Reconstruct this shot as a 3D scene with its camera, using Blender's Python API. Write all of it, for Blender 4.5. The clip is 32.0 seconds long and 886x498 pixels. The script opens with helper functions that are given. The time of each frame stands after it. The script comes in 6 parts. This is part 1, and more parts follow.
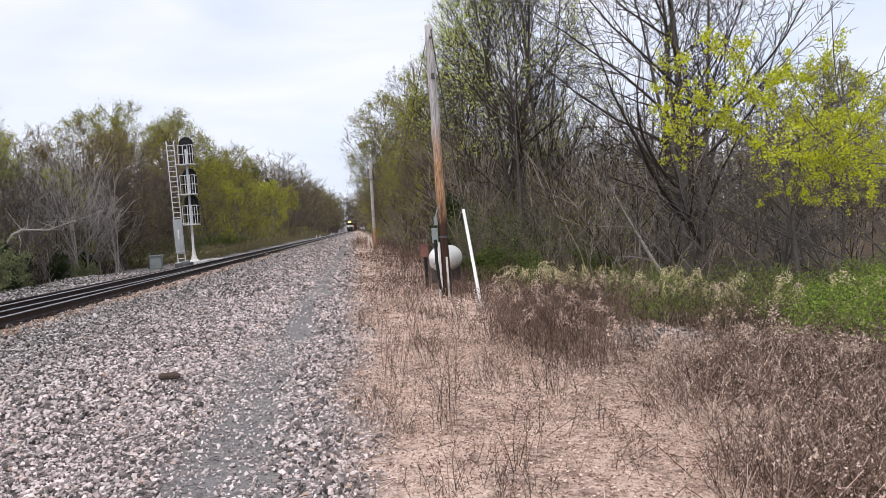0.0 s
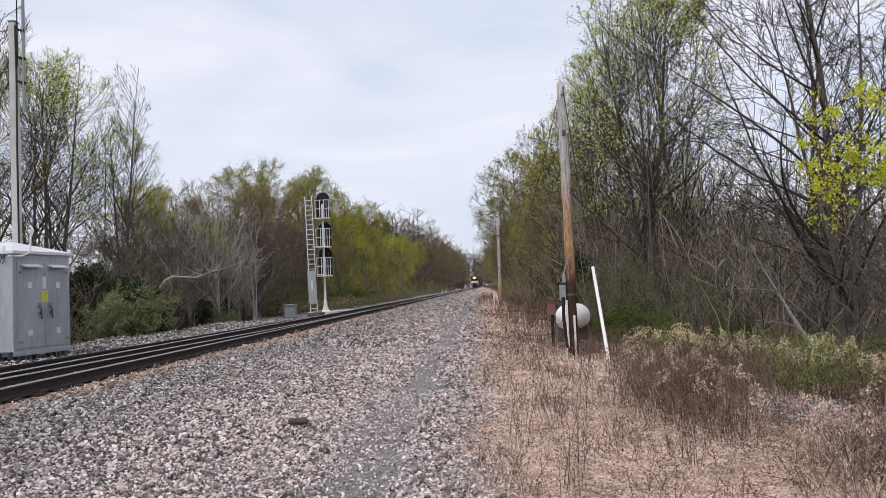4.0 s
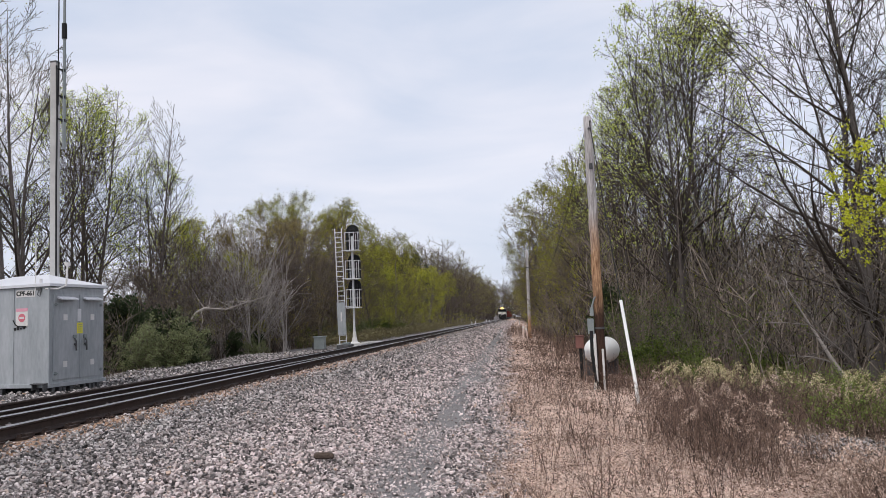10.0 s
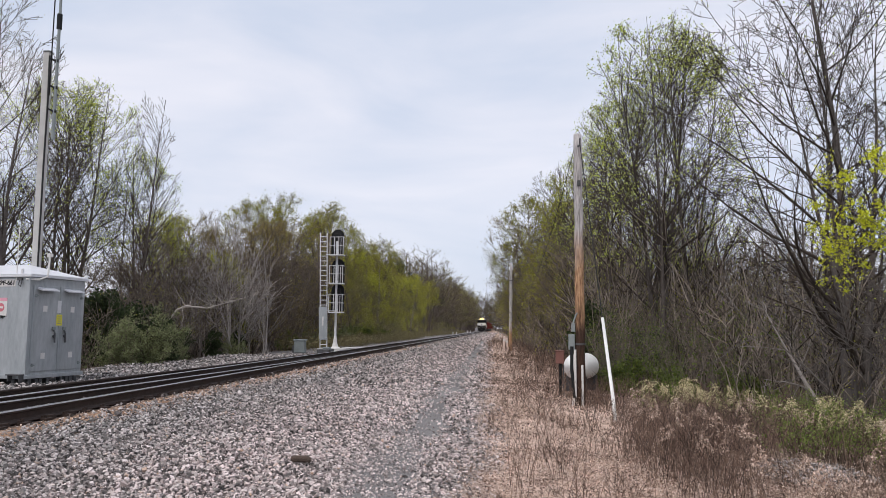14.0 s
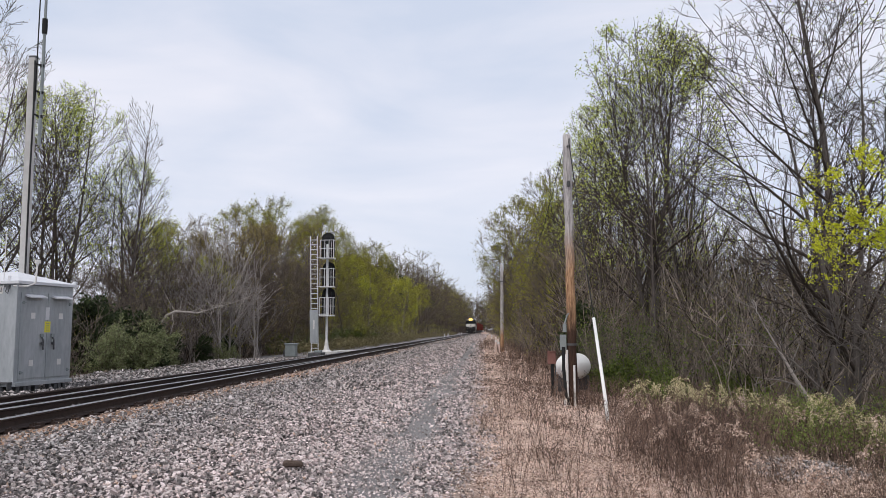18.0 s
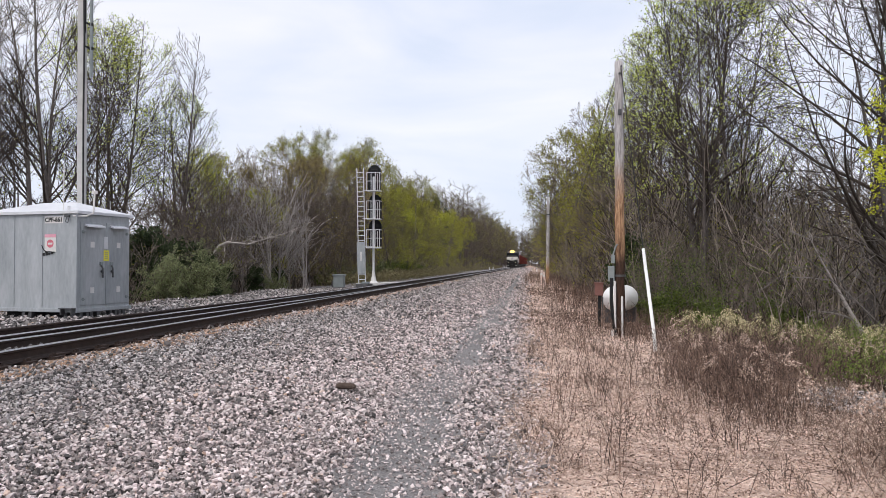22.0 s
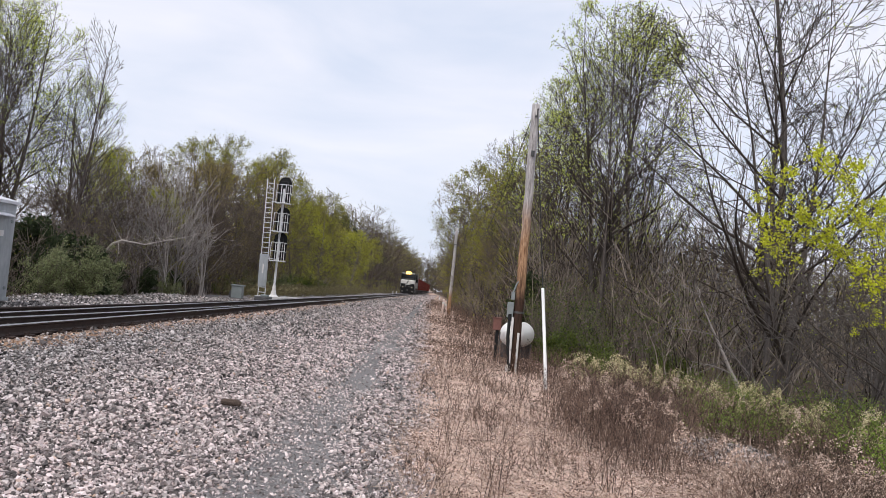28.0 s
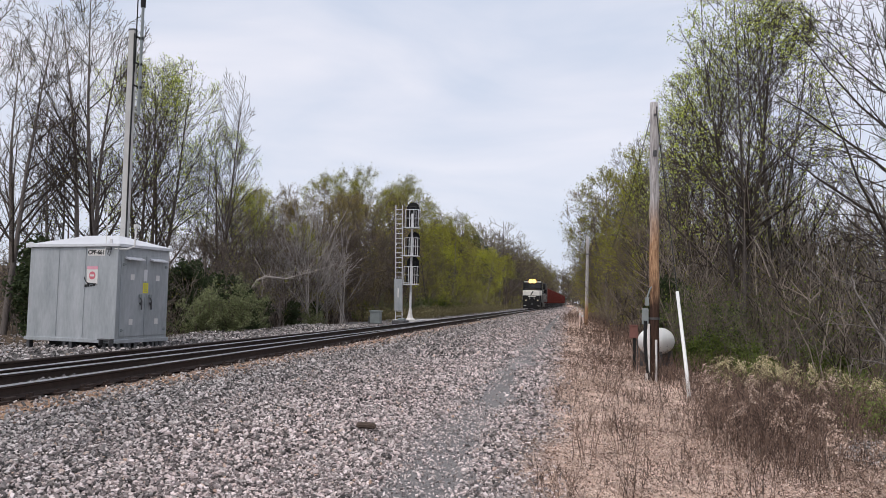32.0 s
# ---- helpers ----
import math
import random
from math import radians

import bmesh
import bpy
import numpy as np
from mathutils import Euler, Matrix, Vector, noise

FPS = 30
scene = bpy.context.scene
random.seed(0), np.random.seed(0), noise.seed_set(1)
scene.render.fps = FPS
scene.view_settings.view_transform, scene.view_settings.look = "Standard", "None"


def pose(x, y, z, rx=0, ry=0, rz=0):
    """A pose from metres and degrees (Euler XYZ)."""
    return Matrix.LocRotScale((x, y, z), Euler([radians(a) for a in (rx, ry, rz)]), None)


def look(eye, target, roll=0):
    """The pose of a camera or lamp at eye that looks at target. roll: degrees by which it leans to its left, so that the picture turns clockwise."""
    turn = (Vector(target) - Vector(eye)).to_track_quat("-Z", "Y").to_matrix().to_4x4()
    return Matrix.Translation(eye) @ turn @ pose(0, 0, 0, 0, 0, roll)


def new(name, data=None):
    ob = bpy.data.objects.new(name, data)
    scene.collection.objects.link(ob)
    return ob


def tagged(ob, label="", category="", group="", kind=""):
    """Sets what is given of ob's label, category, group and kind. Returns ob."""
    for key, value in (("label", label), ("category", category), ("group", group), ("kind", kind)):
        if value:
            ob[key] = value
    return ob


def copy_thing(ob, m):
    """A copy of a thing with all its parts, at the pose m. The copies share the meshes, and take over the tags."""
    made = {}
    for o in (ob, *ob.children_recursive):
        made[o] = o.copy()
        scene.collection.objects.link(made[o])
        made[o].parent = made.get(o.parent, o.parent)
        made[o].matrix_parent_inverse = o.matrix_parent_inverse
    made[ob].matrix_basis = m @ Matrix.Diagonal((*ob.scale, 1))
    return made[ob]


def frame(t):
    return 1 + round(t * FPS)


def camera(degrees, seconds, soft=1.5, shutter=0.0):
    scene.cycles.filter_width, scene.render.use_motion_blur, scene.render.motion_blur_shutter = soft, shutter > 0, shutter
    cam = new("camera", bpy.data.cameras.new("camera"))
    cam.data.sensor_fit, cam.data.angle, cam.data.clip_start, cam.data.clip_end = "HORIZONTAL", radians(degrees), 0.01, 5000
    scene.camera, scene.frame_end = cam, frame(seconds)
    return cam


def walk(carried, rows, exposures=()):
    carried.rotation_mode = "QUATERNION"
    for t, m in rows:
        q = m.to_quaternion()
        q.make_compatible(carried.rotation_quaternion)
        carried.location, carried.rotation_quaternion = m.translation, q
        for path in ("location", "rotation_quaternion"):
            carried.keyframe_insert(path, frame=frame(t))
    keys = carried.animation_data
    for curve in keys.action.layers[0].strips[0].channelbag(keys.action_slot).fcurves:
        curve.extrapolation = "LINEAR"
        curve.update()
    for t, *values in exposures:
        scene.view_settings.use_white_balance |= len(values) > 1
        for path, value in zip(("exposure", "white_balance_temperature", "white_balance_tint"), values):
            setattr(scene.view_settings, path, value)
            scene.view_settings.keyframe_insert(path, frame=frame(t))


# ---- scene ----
# The lens, and the way the camera sways on one spot beside the track: seconds, place, turn.
LENS = 60.4
PATH = [
    (0.0, 0.012, 0.009, 1.614, 88.006, 3.977, -5.820),
    (0.5, 0.019, -0.005, 1.620, 88.413, 3.988, -4.906),
    (1.0, 0.003, -0.021, 1.616, 90.389, 3.814, -2.166),
    (1.5, -0.018, 0.028, 1.623, 93.414, 3.531, 1.647),
    (2.0, -0.066, 0.045, 1.638, 96.900, 2.908, 5.859),
    (2.5, -0.062, 0.087, 1.633, 97.595, 2.369, 7.990),
    (3.0, -0.043, 0.143, 1.612, 95.975, 2.391, 7.415),
    (3.5, -0.058, 0.107, 1.592, 93.824, 2.540, 5.405),
    (4.0, -0.026, 0.089, 1.582, 92.821, 2.365, 3.600),
    (4.5, 0.013, 0.034, 1.591, 92.850, 2.230, 2.578),
    (6.5, 0.038, -0.004, 1.601, 94.296, 3.293, 3.438),
    (7.0, 0.038, -0.002, 1.599, 94.381, 3.369, 3.841),
    (7.5, 0.035, 0.001, 1.615, 94.350, 3.213, 4.134),
    (8.0, 0.038, 0.007, 1.612, 94.413, 2.983, 4.507),
    (8.5, 0.033, 0.016, 1.616, 94.568, 2.704, 4.943),
    (9.0, 0.024, 0.025, 1.604, 94.823, 2.477, 5.387),
    (9.5, 0.024, 0.027, 1.614, 95.044, 2.287, 5.686),
    (10.0, 0.037, 0.029, 1.621, 95.258, 2.231, 5.830),
    (10.5, 0.034, 0.016, 1.621, 95.447, 2.112, 5.810),
    (11.0, 0.019, 0.014, 1.612, 95.667, 1.841, 5.733),
    (11.5, 0.024, 0.002, 1.611, 95.822, 1.517, 5.742),
    (12.0, 0.018, -0.002, 1.620, 95.875, 1.025, 5.708),
    (12.5, 0.015, -0.016, 1.616, 95.860, 0.514, 5.539),
    (13.0, 0.019, -0.037, 1.618, 95.801, 0.018, 5.225),
    (13.5, 0.032, -0.031, 1.615, 95.798, -0.307, 4.822),
    (14.0, 0.018, -0.052, 1.623, 95.930, -0.399, 4.414),
    (14.5, 0.021, -0.050, 1.617, 96.212, -0.208, 4.170),
    (16.5, 0.027, -0.052, 1.615, 96.680, 0.452, 3.894),
    (17.0, 0.027, -0.044, 1.619, 96.625, 0.348, 3.721),
    (17.5, 0.020, -0.035, 1.622, 96.435, 0.276, 3.658),
    (18.0, 0.017, -0.021, 1.625, 96.072, 0.322, 3.778),
    (18.5, 0.022, -0.025, 1.620, 95.500, 0.390, 4.046),
    (19.0, 0.015, -0.008, 1.614, 95.051, 0.400, 4.168),
    (19.5, 0.012, -0.001, 1.610, 94.770, 0.378, 4.209),
    (20.0, 0.013, -0.002, 1.610, 94.536, 0.266, 4.216),
    (20.5, 0.012, 0.000, 1.609, 94.067, 0.249, 4.442),
    (21.0, -0.001, 0.005, 1.592, 93.146, 0.220, 5.109),
    (21.5, -0.030, -0.006, 1.565, 92.034, 0.142, 6.078),
    (22.0, -0.042, -0.006, 1.551, 91.099, -0.014, 7.145),
    (22.5, -0.040, -0.004, 1.546, 90.486, -0.255, 7.821),
    (23.0, -0.038, 0.002, 1.568, 90.221, -0.642, 7.825),
    (23.5, -0.022, -0.001, 1.578, 90.171, -1.396, 7.317),
    (24.0, -0.022, -0.006, 1.577, 90.381, -2.423, 6.539),
    (24.5, -0.059, 0.026, 1.578, 91.050, -3.583, 5.663),
    (25.0, -0.082, 0.025, 1.576, 91.848, -4.572, 4.668),
    (25.5, -0.039, 0.008, 1.585, 92.581, -5.055, 3.619),
    (26.0, -0.015, 0.010, 1.584, 93.130, -5.093, 2.495),
    (26.5, -0.005, 0.004, 1.584, 93.342, -4.856, 1.623),
    (28.5, -0.015, -0.013, 1.591, 93.217, -5.548, -0.496),
    (29.0, -0.006, -0.011, 1.591, 93.263, -5.547, -0.795),
    (29.5, 0.024, -0.013, 1.595, 93.336, -5.281, -0.814),
    (30.0, 0.058, -0.017, 1.610, 93.240, -4.720, -0.562),
    (30.5, 0.111, -0.025, 1.592, 93.339, -3.750, 0.652),
    (31.0, 0.087, 0.014, 1.585, 93.617, -2.482, 2.801),
    (31.5, 0.059, 0.052, 1.614, 94.153, -1.389, 6.006),
    (32.0, 0.162, 0.028, 1.591, 93.857, -1.140, 10.168),
]
cam = camera(LENS, 32.0, soft=0.45)
walk(cam, [(r[0], pose(*r[1:])) for r in PATH],
     [(0, 0.24), (0.8, 0.28), (1.1, 0.28), (1.9, 0.05), (2.6, -0.08), (3.0, -0.17), (3.5, 0.0), (4.0, 0.06), (4.5, 0.05), (7, 0.0), (20.5, 0.0), (22, 0.18), (24, 0.2), (25.5, 0.16), (29.5, 0.12), (31.2, 0.07), (32, -0.02)])

# ---- daylight: a thin bright overcast, soft sun from high behind the camera's side ----
SUN_HEIGHT, SUN_TURN = radians(48), radians(205)
world = bpy.data.worlds.new("overcast_sky")
scene.world = world
world.use_nodes = True
wn, wl = world.node_tree.nodes, world.node_tree.links
wn.clear()
w_out = wn.new("ShaderNodeOutputWorld")
w_bg = wn.new("ShaderNodeBackground")
w_sky = wn.new("ShaderNodeTexSky")
w_sky.sky_type, w_sky.sun_disc = "NISHITA", False
w_sky.sun_elevation, w_sky.sun_rotation = SUN_HEIGHT, SUN_TURN
w_sky.air_density, w_sky.dust_density = 1.0, 2.0
w_gain = wn.new("ShaderNodeVectorMath")
w_gain.operation = "SCALE"
w_gain.inputs["Scale"].default_value = 0.12
wl.new(w_sky.outputs[0], w_gain.inputs[0])
w_co = wn.new("ShaderNodeTexCoord")
w_map = wn.new("ShaderNodeMapping")
w_map.inputs["Scale"].default_value = (1.0, 1.0, 3.4)
wl.new(w_co.outputs["Generated"], w_map.inputs["Vector"])
w_noise = wn.new("ShaderNodeTexNoise")
w_noise.inputs["Scale"].default_value = 2.6
w_noise.inputs["Detail"].default_value = 5.0
w_noise.inputs["Roughness"].default_value = 0.5
w_noise.inputs["Distortion"].default_value = 0.4
wl.new(w_map.outputs[0], w_noise.inputs["Vector"])
w_ramp = wn.new("ShaderNodeValToRGB")
w_ramp.color_ramp.elements[0].position, w_ramp.color_ramp.elements[0].color = 0.34, (0.690, 0.755, 0.905, 1)
w_ramp.color_ramp.elements[1].position, w_ramp.color_ramp.elements[1].color = 0.70, (0.955, 0.945, 1.03, 1)
wl.new(w_noise.outputs["Fac"], w_ramp.inputs[0])
w_mix = wn.new("ShaderNodeMix")
w_mix.data_type = "RGBA"
w_mix.inputs["Factor"].default_value = 0.88
wl.new(w_gain.outputs[0], w_mix.inputs["A"])
wl.new(w_ramp.outputs[0], w_mix.inputs["B"])
wl.new(w_mix.outputs["Result"], w_bg.inputs["Color"])
w_bg.inputs["Strength"].default_value = 1.0
wl.new(w_bg.outputs[0], w_out.inputs[0])

sun = new("sun", bpy.data.lights.new("sun", "SUN"))
sun.data.energy, sun.data.angle, sun.data.color = 1.5, radians(14), (1.0, 0.95, 0.88)
sun.matrix_world = look((-20, -30, 60), (0, 12, 0))

# ---- materials ----


class Stuff:
    """A node material with shorthands for its nodes."""

    def __init__(self, name, rough=0.85, metal=0.0, spec=0.3):
        self.m = bpy.data.materials.new(name)
        self.m.use_nodes = True
        self.n, self.l = self.m.node_tree.nodes, self.m.node_tree.links
        self.b = self.n["Principled BSDF"]
        self.b.inputs["Roughness"].default_value = rough
        self.b.inputs["Metallic"].default_value = metal
        self.b.inputs["Specular IOR Level"].default_value = spec
        self.co = self.n.new("ShaderNodeTexCoord")
        self.geo = self.n.new("ShaderNodeNewGeometry")
        self.info = self.n.new("ShaderNodeObjectInfo")

    def noise(self, scale, detail=4.0, rough=0.55, where="Object", stretch=None):
        t = self.n.new("ShaderNodeTexNoise")
        t.inputs["Scale"].default_value, t.inputs["Detail"].default_value = scale, detail
        t.inputs["Roughness"].default_value = rough
        src = self.geo.outputs["Position"] if where == "World" else self.co.outputs[where]
        if stretch:
            mp = self.n.new("ShaderNodeMapping")
            mp.inputs["Scale"].default_value = stretch
            self.l.new(src, mp.inputs["Vector"])
            src = mp.outputs[0]
        self.l.new(src, t.inputs["Vector"])
        return t.outputs["Fac"]

    def cells(self, scale, where="World"):
        t = self.n.new("ShaderNodeTexVoronoi")
        t.inputs["Scale"].default_value = scale
        self.l.new(self.geo.outputs["Position"] if where == "World" else self.co.outputs[where], t.inputs["Vector"])
        return t.outputs["Distance"], t.outputs["Color"]

    def ramp(self, fac, *stops):
        r = self.n.new("ShaderNodeValToRGB")
        while len(r.color_ramp.elements) < len(stops):
            r.color_ramp.elements.new(0.5)
        for e, (pos, col) in zip(r.color_ramp.elements, stops):
            e.position, e.color = pos, (*col, 1) if len(col) == 3 else col
        self.l.new(fac, r.inputs[0])
        return r.outputs[0]

    def mix(self, fac, a, b, blend="MIX"):
        x = self.n.new("ShaderNodeMix")
        x.data_type, x.blend_type = "RGBA", blend
        for socket, v in (("Factor", fac), ("A", a), ("B", b)):
            if isinstance(v, (int, float)):
                x.inputs[socket].default_value = v
            elif isinstance(v, tuple):
                x.inputs[socket].default_value = (*v, 1)
            else:
                self.l.new(v, x.inputs[socket])
        return x.outputs["Result"]

    def math(self, op, a, b=0.0, c=0.0):
        x = self.n.new("ShaderNodeMath")
        x.operation = op
        for i, v in enumerate((a, b, c)):
            if isinstance(v, (int, float)):
                x.inputs[i].default_value = v
            else:
                self.l.new(v, x.inputs[i])
        return x.outputs[0]

    def color(self, socket):
        self.l.new(socket, self.b.inputs["Base Color"])
        return self

    def rough(self, socket):
        self.l.new(socket, self.b.inputs["Roughness"])
        return self

    def bump(self, height, strength=0.5, dist=0.02):
        x = self.n.new("ShaderNodeBump")
        x.inputs["Strength"].default_value, x.inputs["Distance"].default_value = strength, dist
        self.l.new(height, x.inputs["Height"])
        self.l.new(x.outputs[0], self.b.inputs["Normal"])
        return self


def two_tone(name, dark, light, scale, rough=0.85, metal=0.0, bump=0.4, dist=0.01, stretch=None, spread=0.25, spec=0.3, random_by=None):
    """Colour that wanders between two tones at two scales, with a fine relief."""
    s = Stuff(name, rough, metal, spec)
    a = s.noise(scale, 5.0, 0.6, stretch=stretch)
    b = s.noise(scale * 7.3, 3.0, 0.6, stretch=stretch)
    f = s.math("ADD", s.math("MULTIPLY", a, 0.65), s.math("MULTIPLY", b, 0.35))
    if random_by == "object":
        f = s.math("ADD", f, s.math("MULTIPLY", s.math("SUBTRACT", s.info.outputs["Random"], 0.5), 0.35))
    if random_by == "island":
        f = s.math("ADD", f, s.math("MULTIPLY", s.math("SUBTRACT", s.geo.outputs["Random Per Island"], 0.5), 0.6))
    s.color(s.ramp(f, (0.5 - spread, dark), (0.5 + spread, light)))
    if bump:
        s.bump(b, bump, dist)
    return s.m


def glow(name, col, power):
    s = Stuff(name, 0.3)
    s.b.inputs["Base Color"].default_value = (*col, 1)
    s.b.inputs["Emission Color"].default_value = (*col, 1)
    s.b.inputs["Emission Strength"].default_value = power
    return s.m


def leafy(name, dark, light, rough=0.6):
    """Thin leaves: tone by leaf, with some light coming through."""
    s = Stuff(name, rough, 0.0, 0.25)
    f = s.math("ADD", s.math("MULTIPLY", s.geo.outputs["Random Per Island"], 0.7), s.math("MULTIPLY", s.noise(0.6, 2.0), 0.3))
    c = s.ramp(f, (0.1, dark), (0.9, light))
    s.color(c)
    tr = s.n.new("ShaderNodeBsdfTranslucent")
    s.l.new(c, tr.inputs["Color"])
    mx = s.n.new("ShaderNodeMixShader")
    mx.inputs[0].default_value = 0.35
    s.l.new(s.b.outputs[0], mx.inputs[1])
    s.l.new(tr.outputs[0], mx.inputs[2])
    s.l.new(mx.outputs[0], s.n["Material Output"].inputs[0])
    return s.m


def ground_material():
    """Ballast, dusty drive, leaf litter and forest floor, blended across the line of the track."""
    s = Stuff("ground", 0.95, 0.0, 0.15)
    sep = s.n.new("ShaderNodeSeparateXYZ")
    s.l.new(s.geo.outputs["Position"], sep.inputs[0])
    wob = s.noise(0.9, 4.0, 0.6, "World")
    x = s.math("ADD", sep.outputs[0], s.math("MULTIPLY", s.math("SUBTRACT", wob, 0.5), 1.4))
    x = s.math("ADD", x, s.math("MULTIPLY", sep.outputs[1], 0.016))
    d, cellcol = s.cells(26.0)
    fine = s.noise(60.0, 3.0, 0.7, "World")
    big = s.noise(0.35, 3.0, 0.5, "World")
    # dark cell rims paint in the shade between stones
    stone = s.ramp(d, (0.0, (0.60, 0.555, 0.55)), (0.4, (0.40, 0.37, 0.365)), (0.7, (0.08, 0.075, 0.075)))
    stone = s.mix(s.math("MULTIPLY", fine, 0.5), stone, (0.24, 0.22, 0.215))
    dust = s.ramp(s.math("ADD", s.math("MULTIPLY", fine, 0.5), s.math("MULTIPLY", big, 0.5)),
                  (0.3, (0.115, 0.108, 0.105)), (0.7, (0.33, 0.31, 0.302)))
    pebble, pebble_col = s.cells(55.0)
    dust = s.mix(s.math("MULTIPLY", s.ramp(pebble, (0.25, (1, 1, 1)), (0.5, (0, 0, 0))), 0.55), dust, s.ramp(s.math("ADD", fine, 0.0), (0.35, (0.16, 0.15, 0.147)), (0.65, (0.62, 0.58, 0.57))))
    litter_n = s.noise(18.0, 7.0, 0.85, "World")
    litter = s.ramp(s.math("ADD", s.math("MULTIPLY", litter_n, 0.7), s.math("MULTIPLY", big, 0.3)),
                    (0.38, (0.11, 0.065, 0.048)), (0.46, (0.52, 0.36, 0.28)), (0.60, (0.94, 0.735, 0.62)))
    litter = s.mix(s.ramp(s.noise(3.2, 4.0, 0.65, "World"), (0.47, (0, 0, 0)), (0.64, (0.8, 0.8, 0.8))), litter, s.ramp(litter_n, (0.35, (0.08, 0.05, 0.04)), (0.62, (0.42, 0.30, 0.24))))
    floor = s.ramp(s.noise(5.0, 5.0, 0.7, "World"), (0.3, (0.055, 0.042, 0.03)), (0.7, (0.16, 0.115, 0.08)))

    def step(a, b):
        r = s.n.new("ShaderNodeMapRange")
        r.inputs["From Min"].default_value, r.inputs["From Max"].default_value = a, b
        s.l.new(x, r.inputs["Value"])
        return r.outputs[0]

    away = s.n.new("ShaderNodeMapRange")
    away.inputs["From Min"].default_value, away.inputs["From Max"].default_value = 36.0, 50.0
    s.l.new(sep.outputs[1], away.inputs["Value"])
    # near ground coloured dark to stand for shaded gaps under the loose stones
    gap_shade = s.ramp(fine, (0.3, (0.05, 0.046, 0.043)), (0.7, (0.17, 0.155, 0.148)))
    stone = s.mix(away.outputs[0], gap_shade, stone)
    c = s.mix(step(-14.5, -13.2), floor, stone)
    c = s.mix(step(-2.6, -1.7), c, dust)
    c = s.mix(step(-0.35, 0.1), c, litter)
    rust = s.n.new("ShaderNodeMapRange")
    rust.inputs["From Min"].default_value, rust.inputs["From Max"].default_value = 0.62, 0.25
    s.l.new(s.math("ABSOLUTE", s.math("ADD", sep.outputs[0], 6.15)), rust.inputs["Value"])
    c = s.mix(s.math("MULTIPLY", rust.outputs[0], 0.95), c, s.ramp(litter_n, (0.35, (0.14, 0.07, 0.035)), (0.65, (0.62, 0.41, 0.28))))
    c = s.mix(step(2.4, 5.2), c, floor)
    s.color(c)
    h = s.math("ADD", s.math("MULTIPLY", d, -1.0), s.math("MULTIPLY", fine, 0.5))
    s.bump(h, 0.7, 0.03)
    return s.m


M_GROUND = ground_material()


def stone_material(name, stops):
    s = Stuff(name, 0.92, 0.0, 0.2)
    c = s.ramp(s.geo.outputs["Random Per Island"], *stops)
    n = s.noise(70.0, 3.0, 0.7)
    c = s.mix(s.ramp(s.noise(0.8, 4.0, 0.6), (0.34, (0.22, 0.22, 0.22)), (0.5, (0, 0, 0))), c, (0.13, 0.115, 0.11))
    # stones that wheels have dusted, beside the drive
    sep = s.n.new("ShaderNodeSeparateXYZ")
    s.l.new(s.geo.outputs["Position"], sep.inputs[0])
    worn = s.n.new("ShaderNodeMapRange")
    worn.inputs["From Min"].default_value, worn.inputs["From Max"].default_value = -5.0, -2.6
    s.l.new(s.math("ADD", sep.outputs[0], s.noise(0.7, 3.0)), worn.inputs["Value"])
    worn = s.math("MULTIPLY", worn.outputs[0], s.math("LESS_THAN", sep.outputs[0], 1.0))
    c = s.mix(worn, c, s.mix(1.0, c, (1.36, 1.27, 1.26), "MULTIPLY"))
    s.color(s.mix(s.math("MULTIPLY", n, 0.3), c, (0.22, 0.205, 0.20)))
    return s.bump(n, 0.5, 0.01).m


# mixed stone tones; the near-black ones also stand for shaded crevices
M_STONE = stone_material("crushed_stone", ((0.0, (0.035, 0.033, 0.032)), (0.16, (0.105, 0.10, 0.095)), (0.32, (0.23, 0.20, 0.193)), (0.46, (0.30, 0.29, 0.275)), (0.60, (0.47, 0.40, 0.385)),
                                           (0.74, (0.56, 0.53, 0.51)), (0.87, (0.70, 0.62, 0.605)), (0.96, (0.76, 0.70, 0.69)), (1.0, (0.46, 0.33, 0.24))))
M_PEBBLE = stone_material("drive_pebbles", ((0.0, (0.09, 0.084, 0.08)), (0.3, (0.26, 0.24, 0.23)), (0.6, (0.50, 0.455, 0.44)), (1.0, (0.82, 0.755, 0.735))))
M_RAIL = two_tone("rusted_rail", (0.020, 0.014, 0.012), (0.060, 0.040, 0.033), 9.0, 0.75, 0.0, 0.3, 0.004)
M_RAILTOP = two_tone("worn_rail_head", (0.45, 0.44, 0.45), (0.70, 0.69, 0.70), 4.0, 0.35, 1.0, 0.1, 0.001, stretch=(4, 0.1, 4))
M_TIE = two_tone("weathered_tie", (0.05, 0.038, 0.03), (0.17, 0.135, 0.11), 6.0, 0.95, 0.0, 0.8, 0.01, stretch=(0.4, 4, 4), random_by="object")
M_GALV = two_tone("galvanised_sheet", (0.27, 0.295, 0.31), (0.56, 0.58, 0.60), 0.9, 0.45, 0.3, 0.06, 0.002, stretch=(2.2, 2.2, 0.6), spread=0.24)
M_ROOF = two_tone("pale_roof_sheet", (0.62, 0.63, 0.66), (0.78, 0.78, 0.81), 1.2, 0.5, 0.1, 0.05, 0.002)
M_ALU = two_tone("aluminium", (0.60, 0.60, 0.62), (0.82, 0.82, 0.84), 3.0, 0.45, 0.12, 0.08, 0.002)
M_DARK = two_tone("matt_black_paint", (0.006, 0.006, 0.007), (0.02, 0.02, 0.021), 3.0, 0.7, 0.0, 0.1, 0.003)
